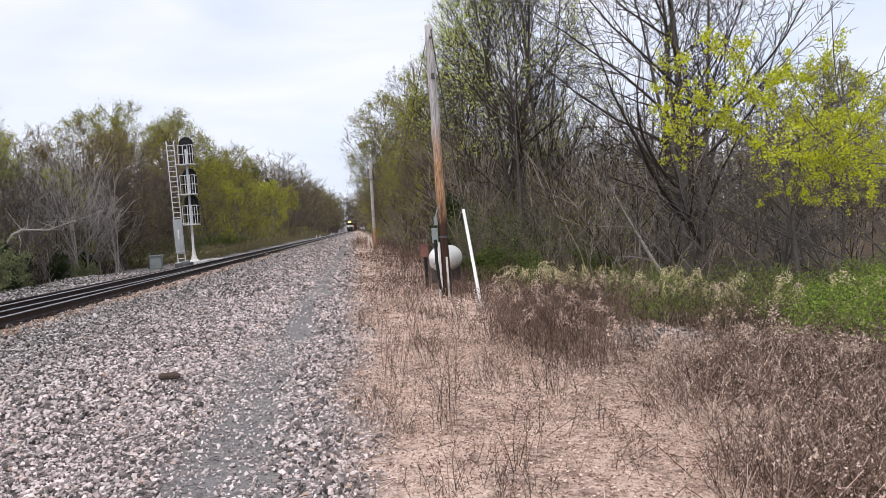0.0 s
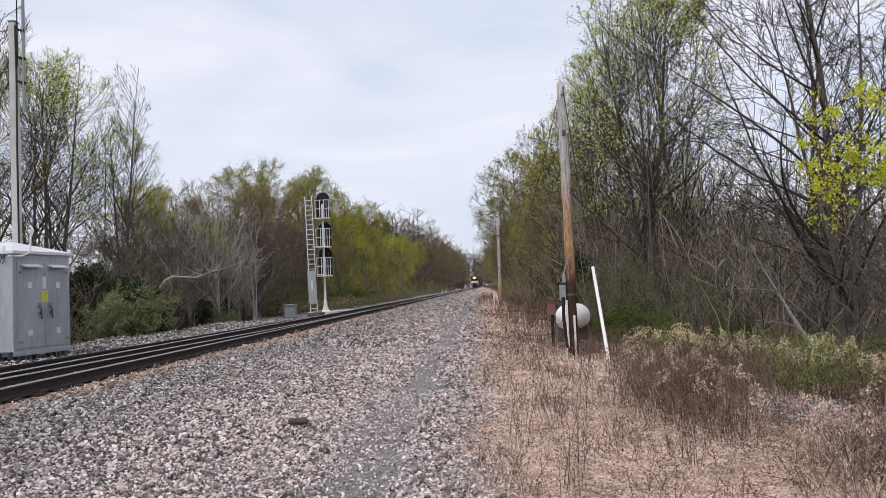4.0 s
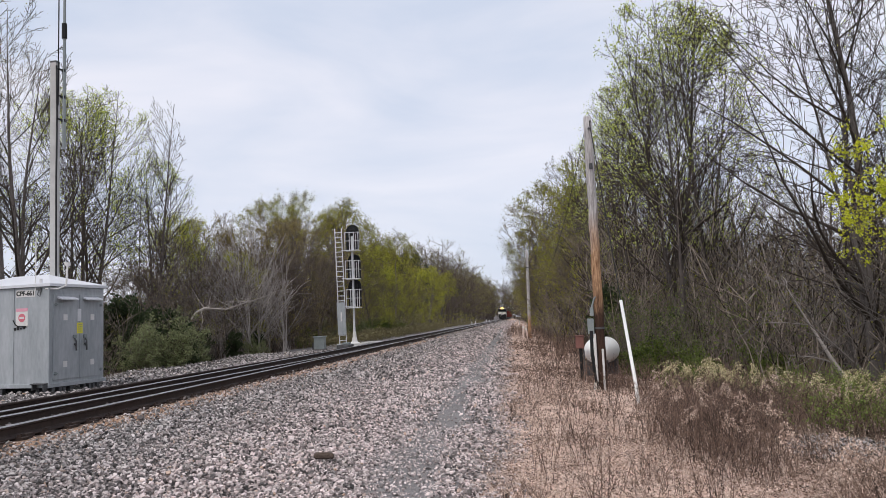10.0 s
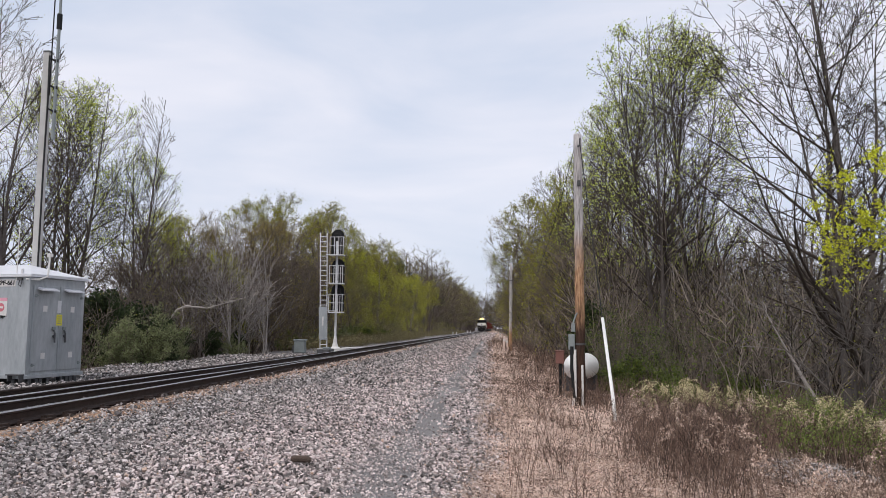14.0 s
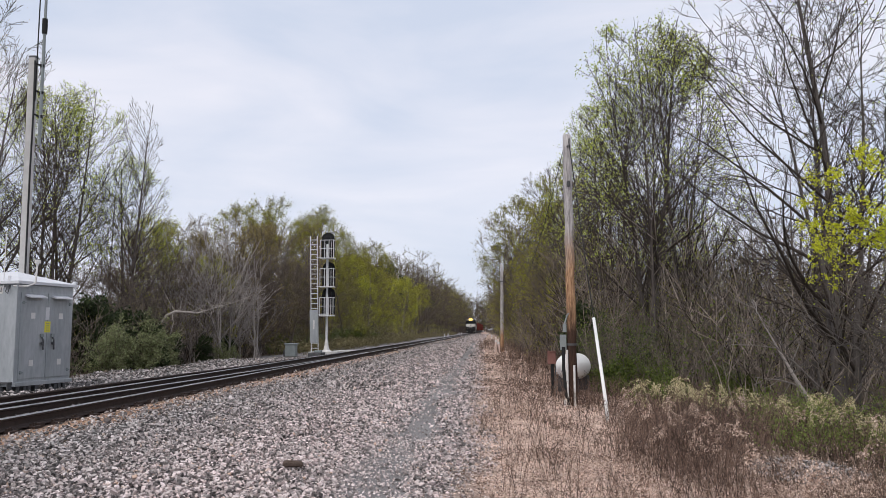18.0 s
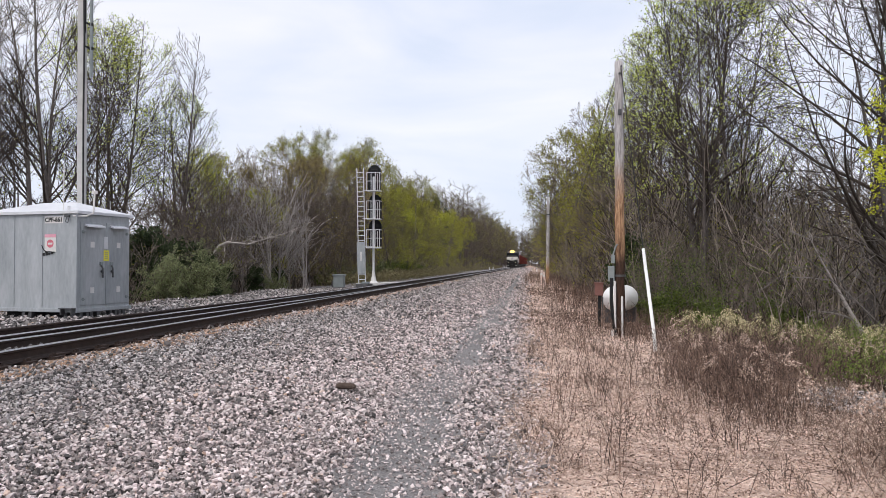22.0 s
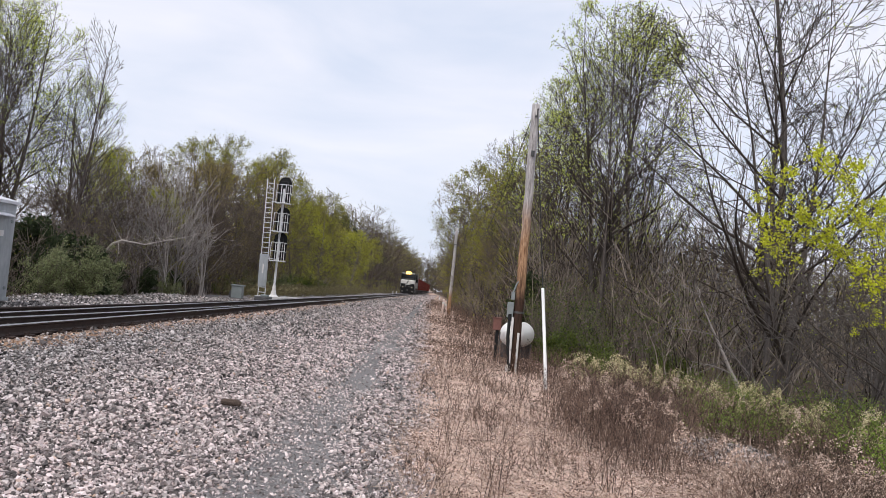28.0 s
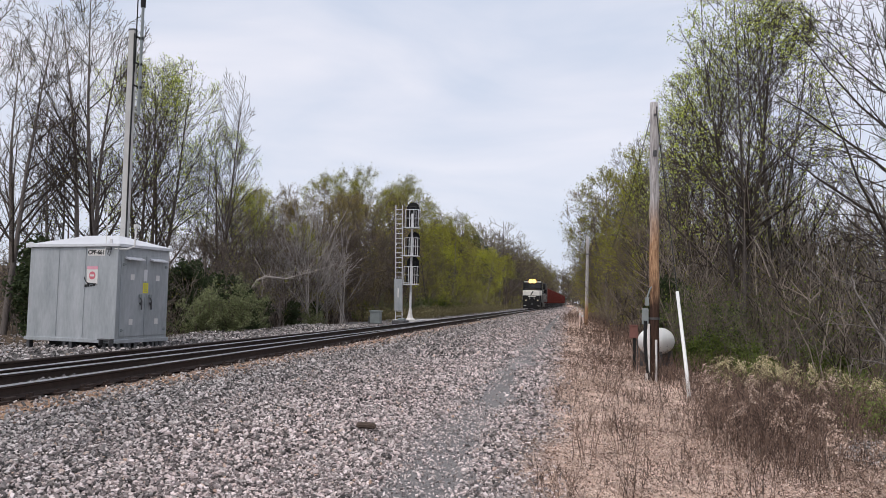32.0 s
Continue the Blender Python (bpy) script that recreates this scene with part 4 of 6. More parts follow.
def build_cabinet():
    c = thing("signal_cabinet", pose(-11.62, 17.95, 0.38, 0, 0, -10), "grey galvanised railway signal cabinet on short steel stilts", "cabinet")
    w, d, h = 3.05, 1.92, 2.44
    part("body", Build().box(-w, 0, 0, d, 0.0, h, 0.02), M_GALV, c)
    roof = Build()
    e = 0.07
    roof.add([(-w - e, -e, h), (e, -e, h), (e, d + e, h), (-w - e, d + e, h), (-w - e, -e, h + 0.07), (e, -e, h + 0.07), (e, d + e, h + 0.07), (-w - e, d + e, h + 0.07),
              (-w + 1.0, d / 2, h + 0.38), (-0.95, d / 2, h + 0.38)],
             [(0, 3, 2, 1), (0, 1, 5, 4), (1, 2, 6, 5), (2, 3, 7, 6), (3, 0, 4, 7), (4, 5, 9, 8), (5, 6, 9), (6, 7, 8, 9), (7, 4, 8)])
    part("roof", roof, M_ROOF, c, "pale hipped sheet-metal roof")
    for x in (-w * 0.66, -w * 0.36):
        part("seam", Build().box(x - 0.012, x + 0.012, -0.016, 0.0, 0.06, h - 0.02, 0.004), M_GALV, c)
    part("corner_panel", Build().box(-0.36, -0.004, -0.03, 0.0, 0.04, h - 0.05, 0.008), M_GALV, c)
    part("corner_trim", Build().box(-0.025, 0.012, -0.035, 0.03, 0.0, h, 0.008), M_GALV, c)
    part("skid", Build().box(-w - 0.03, 0.03, -0.05, 0.0, -0.07, 0.025, 0.01).box(0.0, 0.05, 0.0, d + 0.03, -0.07, 0.025, 0.01), M_GALV, c)
    part("step", Build().box(-0.40, 0.02, -0.2, -0.05, 0.02, 0.05, 0.006).box(-0.36, -0.33, -0.18, -0.05, -0.12, 0.03).box(-0.03, 0.0, -0.18, -0.05, -0.12, 0.03), M_STEEL, c)
    for x in (-w + 0.1, -w * 0.55, -w * 0.48, -0.33, -0.1):
        part("stilt", Build().box(x - 0.05, x + 0.05, -0.02, 0.0, -0.34, -0.08).box(x - 0.012, x + 0.012, 0.0, 0.14, -0.34, -0.08).box(x - 0.08, x + 0.08, -0.05, 0.17, -0.36, -0.33), M_STEEL, c)
    for y in (0.12, 0.34, 0.48, 0.72, 1.18, 1.38, 1.52, 1.68):
        part("stilt", Build().box(0.0, 0.03, y - 0.045, y + 0.045, -0.34, -0.08).box(-0.12, 0.0, y - 0.01, y + 0.01, -0.34, -0.08).box(-0.14, 0.05, y - 0.06, y + 0.06, -0.36, -0.33), M_STEEL, c)
    part("stilt_beam", Build().box(-w + 0.5, -0.4, 0.3, 0.45, -0.25, -0.1), M_DARK, c)
    for y0, y1, hood0, hood1, grip, mark, hinge in ((0.10, 0.985, 0.22, 0.80, 0.80, 0.50, 0.17), (1.0, 1.85, 1.12, 1.70, 1.17, 1.46, 1.77)):
        door = part("door", Build().box(0.0, 0.022, y0, y1, 0.1, h - 0.2, 0.01), M_GALV, c)
        hood = Build().prism([(0.02, h - 0.25), (0.17, h - 0.31), (0.17, h - 0.34), (0.02, h - 0.30)], "y", hood0, hood1)
        part("vent_hood", hood, M_ROOF, door, "pale sloping hood")
        for z in (1.66, 0.48):
            part("notice", Build().box(0.02, 0.027, mark - 0.07, mark + 0.07, z - 0.075, z + 0.075), M_WHITE, door, "small white square notice")
        part("handle_box", Build().box(0.02, 0.07, grip - 0.05, grip + 0.05, 1.12, 1.21, 0.012), M_BOXGREY, door)
        part("handle", Build().tube([(0.05, grip, 1.12), (0.09, grip, 1.04), (0.09, grip + 0.01, 0.80)], 0.02).tube([(0.06, grip - 0.02, 0.98), (0.06, grip + 0.04, 0.92)], 0.026), M_STEEL, door)
        for z in (1.98, 0.26):
            part("hinge", Build().box(0.02, 0.045, hinge - 0.03, hinge + 0.03, z - 0.04, z + 0.04, 0.01).tube([(0.04, hinge - 0.05, z), (0.04, hinge + 0.06, z)], 0.012, 6), M_BOXGREY, door)
    part("yellow_notice", Build().box(0.0, 0.026, 0.90, 1.10, 1.24, 1.52), M_YELLOW, c, "yellow printed notice")
    part("grey_notice", Build().box(0.0, 0.026, 0.92, 1.05, 1.56, 1.88), M_ALU, c)
    for k in range(4):
        part("print_line", Build().box(0.026, 0.029, 0.94, 1.06, 1.29 + 0.055 * k, 1.306 + 0.055 * k), M_BOXGREY, c)
    # the plate with the control point's name, and the warning sheet under it
    plate = part("name_plate", Build().box(-1.02, -0.45, -0.012, 0.0, 2.2, 2.38), M_WHITE, c, "white plate with black letters")
    words("CPF-661", 0.16, M_BLACKPRINT, plate, on_front(-0.735, -0.014, 2.285))
    sheet = part("warning_sheet", Build().box(-1.04, -0.68, -0.012, 0.0, 1.36, 1.82), M_WHITE, c, "white warning sheet with a red disc", pose(0.02, 0, 0.1))
    part("pink_band", Build().box(-1.04, -0.68, -0.016, -0.012, 1.74, 1.82), M_PINK, sheet)
    disc = Build().tube([(-0.86, -0.012, 1.58), (-0.86, -0.017, 1.58)], 0.105, 20)
    part("red_disc", disc, M_RED, sheet)
    part("white_bar", Build().box(-0.93, -0.79, -0.02, -0.017, 1.555, 1.605), M_WHITE, sheet)
    for i in range(4):
        part("print_bar", Build().box(-1.1 + 0.09 * i, -1.04 + 0.09 * i, -0.02, -0.002, 1.27 + 0.012 * i, 1.34 + 0.03 * (i % 2)), M_BLACKPRINT, sheet)
    part("scribble", Build().tube([(-1.13, -0.01, 1.54), (-1.08, -0.018, 1.44), (-1.0, -0.018, 1.38), (-0.72, -0.018, 1.36)], 0.014, 5), M_BLACKPRINT, sheet)
    # hooks, whip aerial and bent conduit at the corner
    part("lug", Build().box(-0.34, -0.2, -0.09, -0.03, h - 0.09, h - 0.03, 0.01).tube([(-0.27, -0.07, h - 0.08), (-0.29, -0.09, h - 0.2), (-0.22, -0.09, h - 0.25), (-0.2, -0.07, h - 0.1)], 0.012, 6), M_STEEL, c)
    part("lug", Build().box(-0.27, -0.2, -0.06, -0.02, h + 0.0, h + 0.2, 0.01), M_ALU, c)
    part("lug", Build().box(-0.03, 0.05, d - 0.03, d + 0.04, h - 0.02, h + 0.16, 0.01), M_ALU, c)
    part("lug", Build().box(-w - 0.04, -w + 0.06, -0.05, 0.03, h - 0.02, h + 0.14, 0.01), M_ALU, c)
    part("whip_aerial", Build().tube([(-0.42, -0.02, h - 0.1), (-0.42, -0.02, h + 1.25)], 0.012, 6), M_WHITE, c, "thin white whip aerial")
    part("conduit", Build().tube([(-0.1, -0.05, h - 0.06), (0.16, 0.1, h - 0.07), (0.22, 0.3, h + 0.02), (0.22, 0.34, h + 0.55)], 0.024, 8).tube([(0.22, 0.34, h + 0.52), (0.22, 0.34, h + 0.6)], 0.07, 10), M_WHITE, c)
    return c


build_cabinet()


def build_mast():
    m = thing("radio_mast", pose(-13.19, 20.6, 0.05, 0.0, -0.3, 0), "tall square grey radio mast behind the signal cabinet", "mast")
    part("shaft", Build().box(-0.095, 0.095, -0.095, 0.095, 0, 9.55, 0.02), M_CONCRETE, m, "pale grey square post")
    part("cap", Build().box(-0.1, 0.1, -0.1, 0.1, 9.5, 9.56, 0.01), M_STEEL, m)
    for z in (9.25, 8.45, 7.75):
        part("bracket", Build().tube([(0.1, -0.05, z + 0.08), (0.32, -0.08, z - 0.02)], 0.03, 6).box(0.27, 0.38, -0.12, -0.04, z - 0.07, z + 0.03, 0.01), M_DARK, m)
    part("aerial", Build().tube([(0.33, -0.08, 6.9), (0.34, -0.08, 9.6), (0.35, -0.08, 13.2)], [0.05, 0.045, 0.03], 8), M_BOXGREY, m, "long grey fibreglass aerial")
    part("aerial_clamp", Build().tube([(0.34, -0.08, 10.2), (0.34, -0.08, 10.65)], 0.075, 8), M_DARK, m)
    part("thin_aerial", Build().tube([(0.16, -0.1, 8.2), (0.19, -0.1, 13.0)], 0.018, 6), M_DARK, m)
    part("cable", Build().tube([(0.11, -0.1, 2.4), (0.115, -0.11, 6.0), (0.13, -0.1, 8.0), (0.11, -0.1, 9.4)], 0.026, 6), M_WIRE, m, "black cable down the post")
    return m


build_mast()

# ---- the signal and what stands round its foot ----


def build_signal():
    s = thing("railway_signal", pose(-10.12, 46, 0.32), "silver three-headed railway signal with a ladder and railed platforms", "signal")
    part("mast", Build().tube([(0, 0, 0.3), (0, 0, 6.6)], 0.07, 12), M_ALU, s)
    part("base", Build().tube([(0, 0, 0.0), (0, 0, 0.08), (0, 0, 0.14), (0, 0, 0.4), (0, 0, 0.75)], [0.34, 0.30, 0.19, 0.125, 0.09], 14), M_WHITE, s, "pale flared cast base")
    part("foundation", Build().box(-1.0, 0.75, -0.5, 0.5, -0.3, 0.04, 0.02), M_CONCRETE, s)
    for z0, z1 in ((5.80, 7.34), (4.02, 5.5), (2.30, 3.95)):
        cut = Build()
        r, mid = 0.40, (0.0 if z1 > 7 else 0.06)
        outline = [(mid - r, z0), (mid + r, z0), (mid + r, z1 - r)] + [(mid + r * math.cos(a), z1 - r + r * math.sin(a)) for a in [math.pi * k / 12 for k in range(1, 12)]] + [(mid - r, z1 - r)]
        cut.prism(outline, "y", 0.18, 0.24)
        head = part("signal_head", cut, M_DARK, s, "black backboard with a rounded top")
        part("lamp_case", Build().box(mid - 0.2, mid + 0.2, -0.02, 0.18, z0 + 0.1, z1 - 0.28, 0.04), M_DARK, head)
        for k in range(3):
            zc = z0 + 0.3 + k * (z1 - z0 - 0.45) / 3
            part("lens_hood", Build().tube([(mid, 0.24, zc), (mid, 0.5, zc - 0.02)], [0.13, 0.13], 12, caps=False), M_DARK, head)
    for z in (5.72, 3.98, 2.22):
        p = part("platform", Build().box(-0.36, 0.50, -0.5, 0.12, z - 0.05, z, 0.01), M_ALU, s)
        top = z + 1.08
        for x in (-0.34, -0.06, 0.2, 0.48):
            part("post", Build().tube([(x, -0.48, z), (x, -0.48, top)], 0.022, 6), M_ALU, p)
        for x in (0.34,):
            part("bar", Build().tube([(x, -0.48, z), (x, -0.48, top - 0.1)], 0.016, 6), M_ALU, p)
        for zz in (top, z + 0.56):
            part("rail", Build().tube([(-0.34, -0.48, zz), (0.48, -0.48, zz), (0.48, 0.1, zz)], 0.018, 6), M_ALU, p)
    ladder = part("ladder", Build().tube([(-0.88, -0.2, 0.02), (-1.02, -0.2, 7.1)], 0.032, 6).tube([(-0.46, -0.2, 0.02), (-0.60, -0.2, 7.1)], 0.032, 6), M_ALU, s)
    rung = Build().tube([(-0.21, 0, 0), (0.21, 0, 0)], 0.022, 6).mesh("rung", M_ALU)
    z = 0.25
    while z < 7.05:
        part("rung", rung, None, ladder, "", pose(-0.67 - 0.14 * z / 7.1, -0.2, z))
        z += 0.3
    for z in (2.3, 4.0, 5.75):
        part("ladder_tie", Build().tube([(-0.65, -0.2, z), (-0.05, 0.0, z)], 0.022, 6), M_ALU, ladder)
    part("climbing_guard", Build().prism([(-0.93, 0.58), (-0.46, 0.58), (-0.50, 2.55), (-0.99, 2.55)], "y", -0.30, -0.24), M_GALV, ladder, "grey sheet guard on the ladder")
    part("guard_label", Build().box(-0.76, -0.68, -0.305, -0.30, 1.4, 1.95), M_WHITE, ladder)
    return s


build_signal()


def build_signal_foot():
    b = thing("instrument_case", pose(-11.75, 44, 0.05), "small grey-green lineside instrument case", "case")
    part("body", Build().box(-0.3, 0.3, -0.25, 0.25, 0.1, 0.78, 0.02), M_BOXGREY, b)
    part("lid", Build().box(-0.35, 0.35, -0.3, 0.3, 0.78, 0.86, 0.02), M_BOXGREY, b)
    part("leg", Build().box(-0.44, -0.32, -0.1, 0.1, 0, 0.5, 0.02), M_STEEL, b)
    part("leg", Build().box(0.2, 0.28, -0.1, 0.1, 0, 0.12), M_STEEL, b)
    m = thing("switch_machine", pose(-9.45, 40.6, 0.22), "low grey electric switch machine beside the rails", "machine")
    part("case", Build().box(-0.35, 0.35, -0.55, 0.55, 0.0, 0.24, 0.03), M_STEEL, m)
    part("motor_cover", Build().box(-0.2, 0.2, 0.1, 0.5, 0.24, 0.34, 0.04), M_BOXGREY, m)
    part("throw_rod", Build().tube([(0.3, -0.1, 0.08), (2.4, -0.1, 0.08)], 0.025, 6), M_STEEL, m)
    for x, y, w in ((-9.2, 43.2, 0.9), (-7.5, 45.5, 0.55), (-9.9, 50.5, 1.2)):
        k = thing("concrete_slab", pose(x, y, 0.24), "pale concrete trough lid beside the track", "slab")
        part("lid", Build().box(-w / 2, w / 2, -0.9, 0.9, 0.0, 0.06, 0.01), M_CONCRETE, k)


build_signal_foot()

# ---- poles, stay wire, tank and markers beside the drive ----


def wobbly(h, r0, r1, z0, seed, n=12):
    rng = random.Random(seed)
    return [(rng.uniform(-0.012, 0.012), rng.uniform(-0.012, 0.012), z0 + (h - z0) * i / n) for i in range(n + 1)], [r0 + (r1 - r0) * i / n + rng.uniform(-0.003, 0.003) for i in range(n + 1)]


def build_poles():
    p = thing("utility_pole", pose(1.83, 18, -0.3), "weathered wooden utility pole, dark and split at the foot", "pole", "poles beside the drive")
    b = Build()
    b.tube(*wobbly(6.56, 0.116, 0.096, -0.3, 1, 16), 14)
    part("shaft", b, M_POLE, p, smooth=True)
    part("bolt", Build().tube([(0.0, -0.13, 6.25), (0.0, -0.06, 6.25)], 0.03, 8), M_STEEL, p)
    part("bolt", Build().tube([(0.04, -0.13, 6.42), (0.04, -0.06, 6.42)], 0.024, 8), M_STEEL, p)
    part("cleat", Build().box(-0.04, 0.04, -0.15, -0.09, 5.28, 5.42, 0.01), M_STEEL, p)
    part("meter_box", Build().box(-0.27, -0.13, -0.1, 0.05, 1.44, 1.80, 0.015), M_BOXGREY, p, "grey electric meter box")
    part("weather_head", Build().tube([(-0.16, -0.06, 1.86), (-0.16, -0.06, 2.05), (-0.10, -0.07, 2.24), (-0.06, -0.1, 2.3)], 0.02, 6).box(-0.2, -0.12, -0.08, 0.02, 1.86, 2.05, 0.01), M_BOXGREY, p)
    part("dark_conduit", Build().tube([(-0.2, -0.1, 1.52), (-0.21, -0.12, 1.0), (-0.17, -0.13, 0.6), (-0.11, -0.14, 0.1)], 0.04, 8), M_DARK, p)
    part("conduit", Build().tube([(-0.13, -0.14, -0.1), (-0.13, -0.14, 1.45)], 0.028, 8), M_WHITE, p, "white plastic conduit")
    part("conduit", Build().tube([(0.03, -0.16, -0.1), (0.03, -0.15, 1.1)], 0.026, 8), M_WHITE, p, "white plastic conduit")
    part("broken_conduit", Build().tube([(-0.19, -0.15, -0.1), (-0.18, -0.16, 0.34)], 0.034, 8), M_WHITE, p)
    part("strap", Build().tube([(0, 0, 1.55), (0, 0, 1.60)], 0.13, 14, caps=False), M_STEEL, p)
    q = thing("utility_pole", pose(0.66, 60, 0.0, 0, 0.6, 0), "grey wooden utility pole standing further along the drive", "pole", "poles beside the drive")
    part("shaft", Build().tube(*wobbly(6.75, 0.145, 0.11, -0.3, 2, 12), 12), M_POLE_GREY, q, smooth=True)
    part("cleat", Build().box(-0.16, 0.16, -0.16, -0.1, 5.35, 5.42, 0.01), M_STEEL, q)
    # stay wire and its guard
    g = thing("stay_wire_guard", pose(0, 0, 0), "leaning white plastic guard on the pole's stay wire", "guard")
    part("tube", Build().tube([(2.235, 15.3, -0.3), (2.21, 15.42, 0.2), (2.135, 16.33, 1.86)], [0.036, 0.036, 0.034], 10), M_GLOSSWHITE, g, smooth=True)
    part("wire", Build().tube([(2.135, 16.33, 1.86), (1.86, 17.92, 6.1)], 0.011, 5), M_WIRE, g, "thin steel stay wire")
    # slack wires between and beyond the poles
    for a, c, sag in (((1.75, 17.95, 5.95), (0.66, 59.9, 5.6), 2.4), ((0.7, 60, 6.4), (3.0, 66, 4.6), 1.0), ((0.7, 60, 5.2), (3.2, 67, 2.6), 0.9)):
        pts = [(Vector(a).lerp(Vector(c), k / 14) - Vector((0, 0, sag * 4 * (k / 14) * (1 - k / 14)))) for k in range(15)]
        w = thing("overhead_wire", pose(0, 0, 0), "slack dark wire hanging between the wooden poles", "wire")
        part("strand", Build().tube(pts, 0.009, 5), M_WIRE, w)


build_poles()


def build_tank():
    t = thing("gas_tank", pose(2.25, 21.9, -0.20, 0, 0, -30), "white horizontal gas tank on low feet among weeds", "tank")
    r, half, z = 0.365, 0.30, 0.78
    pts, rad = [], []
    for k in range(9):
        a = math.pi / 2 * k / 8
        pts.append((0, -half - 0.40 * math.cos(a), z))
        rad.append(max(0.01, r * math.sin(a)))
    pts += [(0, -half + 0.05 + (2 * half - 0.1) * k / 5, z) for k in range(6)]
    rad += [r] * 6
    for k in range(9):
        a = math.pi / 2 * (8 - k) / 8
        pts.append((0, half + 0.40 * math.cos(a), z))
        rad.append(max(0.01, r * math.sin(a)))
    part("vessel", Build().tube(pts, rad, 28), M_GLOSSWHITE, t, smooth=True)
    for y in (-0.36, 0.36):
        part("foot", Build().box(-0.3, 0.3, y - 0.05, y + 0.05, 0.1, 0.52, 0.01), M_STEEL, t)
    p = thing("meter_pedestal", pose(1.58, 21.0, -0.25), "faded red utility box on a short post", "box")
    part("box", Build().box(-0.11, 0.11, -0.08, 0.08, 0.94, 1.26, 0.015), M_RUSTBOX, p)
    part("lid", Build().box(-0.125, 0.125, -0.095, 0.095, 1.26, 1.29, 0.01), M_RUSTBOX, p)
    part("post", Build().tube([(0.02, 0, -0.2), (0.02, 0, 1.0)], 0.045, 8), M_DARK, p)
    part("pipe", Build().tube([(0.1, 0, -0.2), (0.1, 0, 0.9)], 0.02, 6), M_STEEL, p)


build_tank()
M_POST = two_tone("faded_marker_post", (0.62, 0.44, 0.38), (0.82, 0.70, 0.64), 3.0, 0.7, 0.0, 0.1, 0.002)


def build_markers():
    for x, y, h, lean, mt in ((0.14, 58, 1.1, 3, M_POST), (0.44, 57.5, 1.0, -5, M_POST), (-0.35, 150, 0.9, 0, M_WHITE), (-9.6, 150, 0.7, 0, M_WHITE), (-9.1, 152, 0.7, 8, M_WHITE), (-9.5, 212, 0.8, 0, M_WHITE), (-8.9, 214, 0.8, 5, M_WHITE)):
        p = thing("marker_post", pose(x, y, float(ground_z(x, y)) - 0.1, 0, lean, 0), "short pale plastic marker post by the line", "post", "marker posts")
        part("tube", Build().tube([(0, 0, 0), (0, 0, h + 0.06), (0, 0, h + 0.1)], [0.085, 0.085, 0.05], 10), mt, p)
        part("band", Build().tube([(0, 0, h - 0.25), (0, 0, h - 0.1)], 0.089, 10, caps=False), M_WHITE, p)
    c = thing("wood_chunk", pose(-2.3, 8.8, float(ground_z(-2.3, 8.8)) + 0.085, 0, 4, 6) @ Matrix.Scale(0.9, 4), "dark weathered chunk of wood lying on the gravel", "wood")
    b = Build().tube([(-0.125, 0, 0.0), (-0.10, 0, 0.004), (0.05, 0.012, 0.008), (0.11, 0.015, -0.002), (0.125, 0.018, -0.006)], [0.028, 0.042, 0.046, 0.04, 0.022], 9)
    part("piece", b, M_CHUNK, c)


build_markers()


def build_broken_branch():
    b = thing("broken_branch", pose(0, 0, 0), "pale broken branch arching out of the brush", "branch")
    spine = [(-14.9, 33.2, 0.2), (-14.9, 33, 1.3), (-14.75, 33, 1.95), (-14.45, 33, 2.35), (-14.05, 33, 2.52), (-13.6, 33.3, 2.48), (-13.3, 33.6, 2.44), (-12.9, 34, 2.62), (-12.4, 34.4, 2.8), (-11.9, 34.8, 3.0), (-11.3, 35.2, 3.3)]
    part("limb", Build().tube(spine, [0.012, 0.024, 0.038, 0.045, 0.048, 0.034, 0.028, 0.022, 0.018, 0.014, 0.009], 7), M_DEADWOOD, b)
    rng = random.Random(3)
    for k in range(26):
        i = rng.randint(3, 9)
        a = Vector(spine[i]).lerp(Vector(spine[i + 1]), rng.random())
        d = Vector((rng.gauss(0.3, 0.6), rng.gauss(0, 0.6), rng.gauss(0.1, 0.6))).normalized()
        ln = rng.uniform(0.5, 1.5)
        m = a + d * ln * 0.5
        e = m + (d + Vector((rng.gauss(0, 0.4), 0, rng.gauss(0, 0.4)))).normalized() * ln * 0.5
        part("twig", Build().tube([a, m, e], [0.013, 0.01, 0.006], 4), M_DEADWOOD, b)


build_broken_branch()

# ---- ground cover: crushed stone, fallen leaves, dry weeds, brambles ----


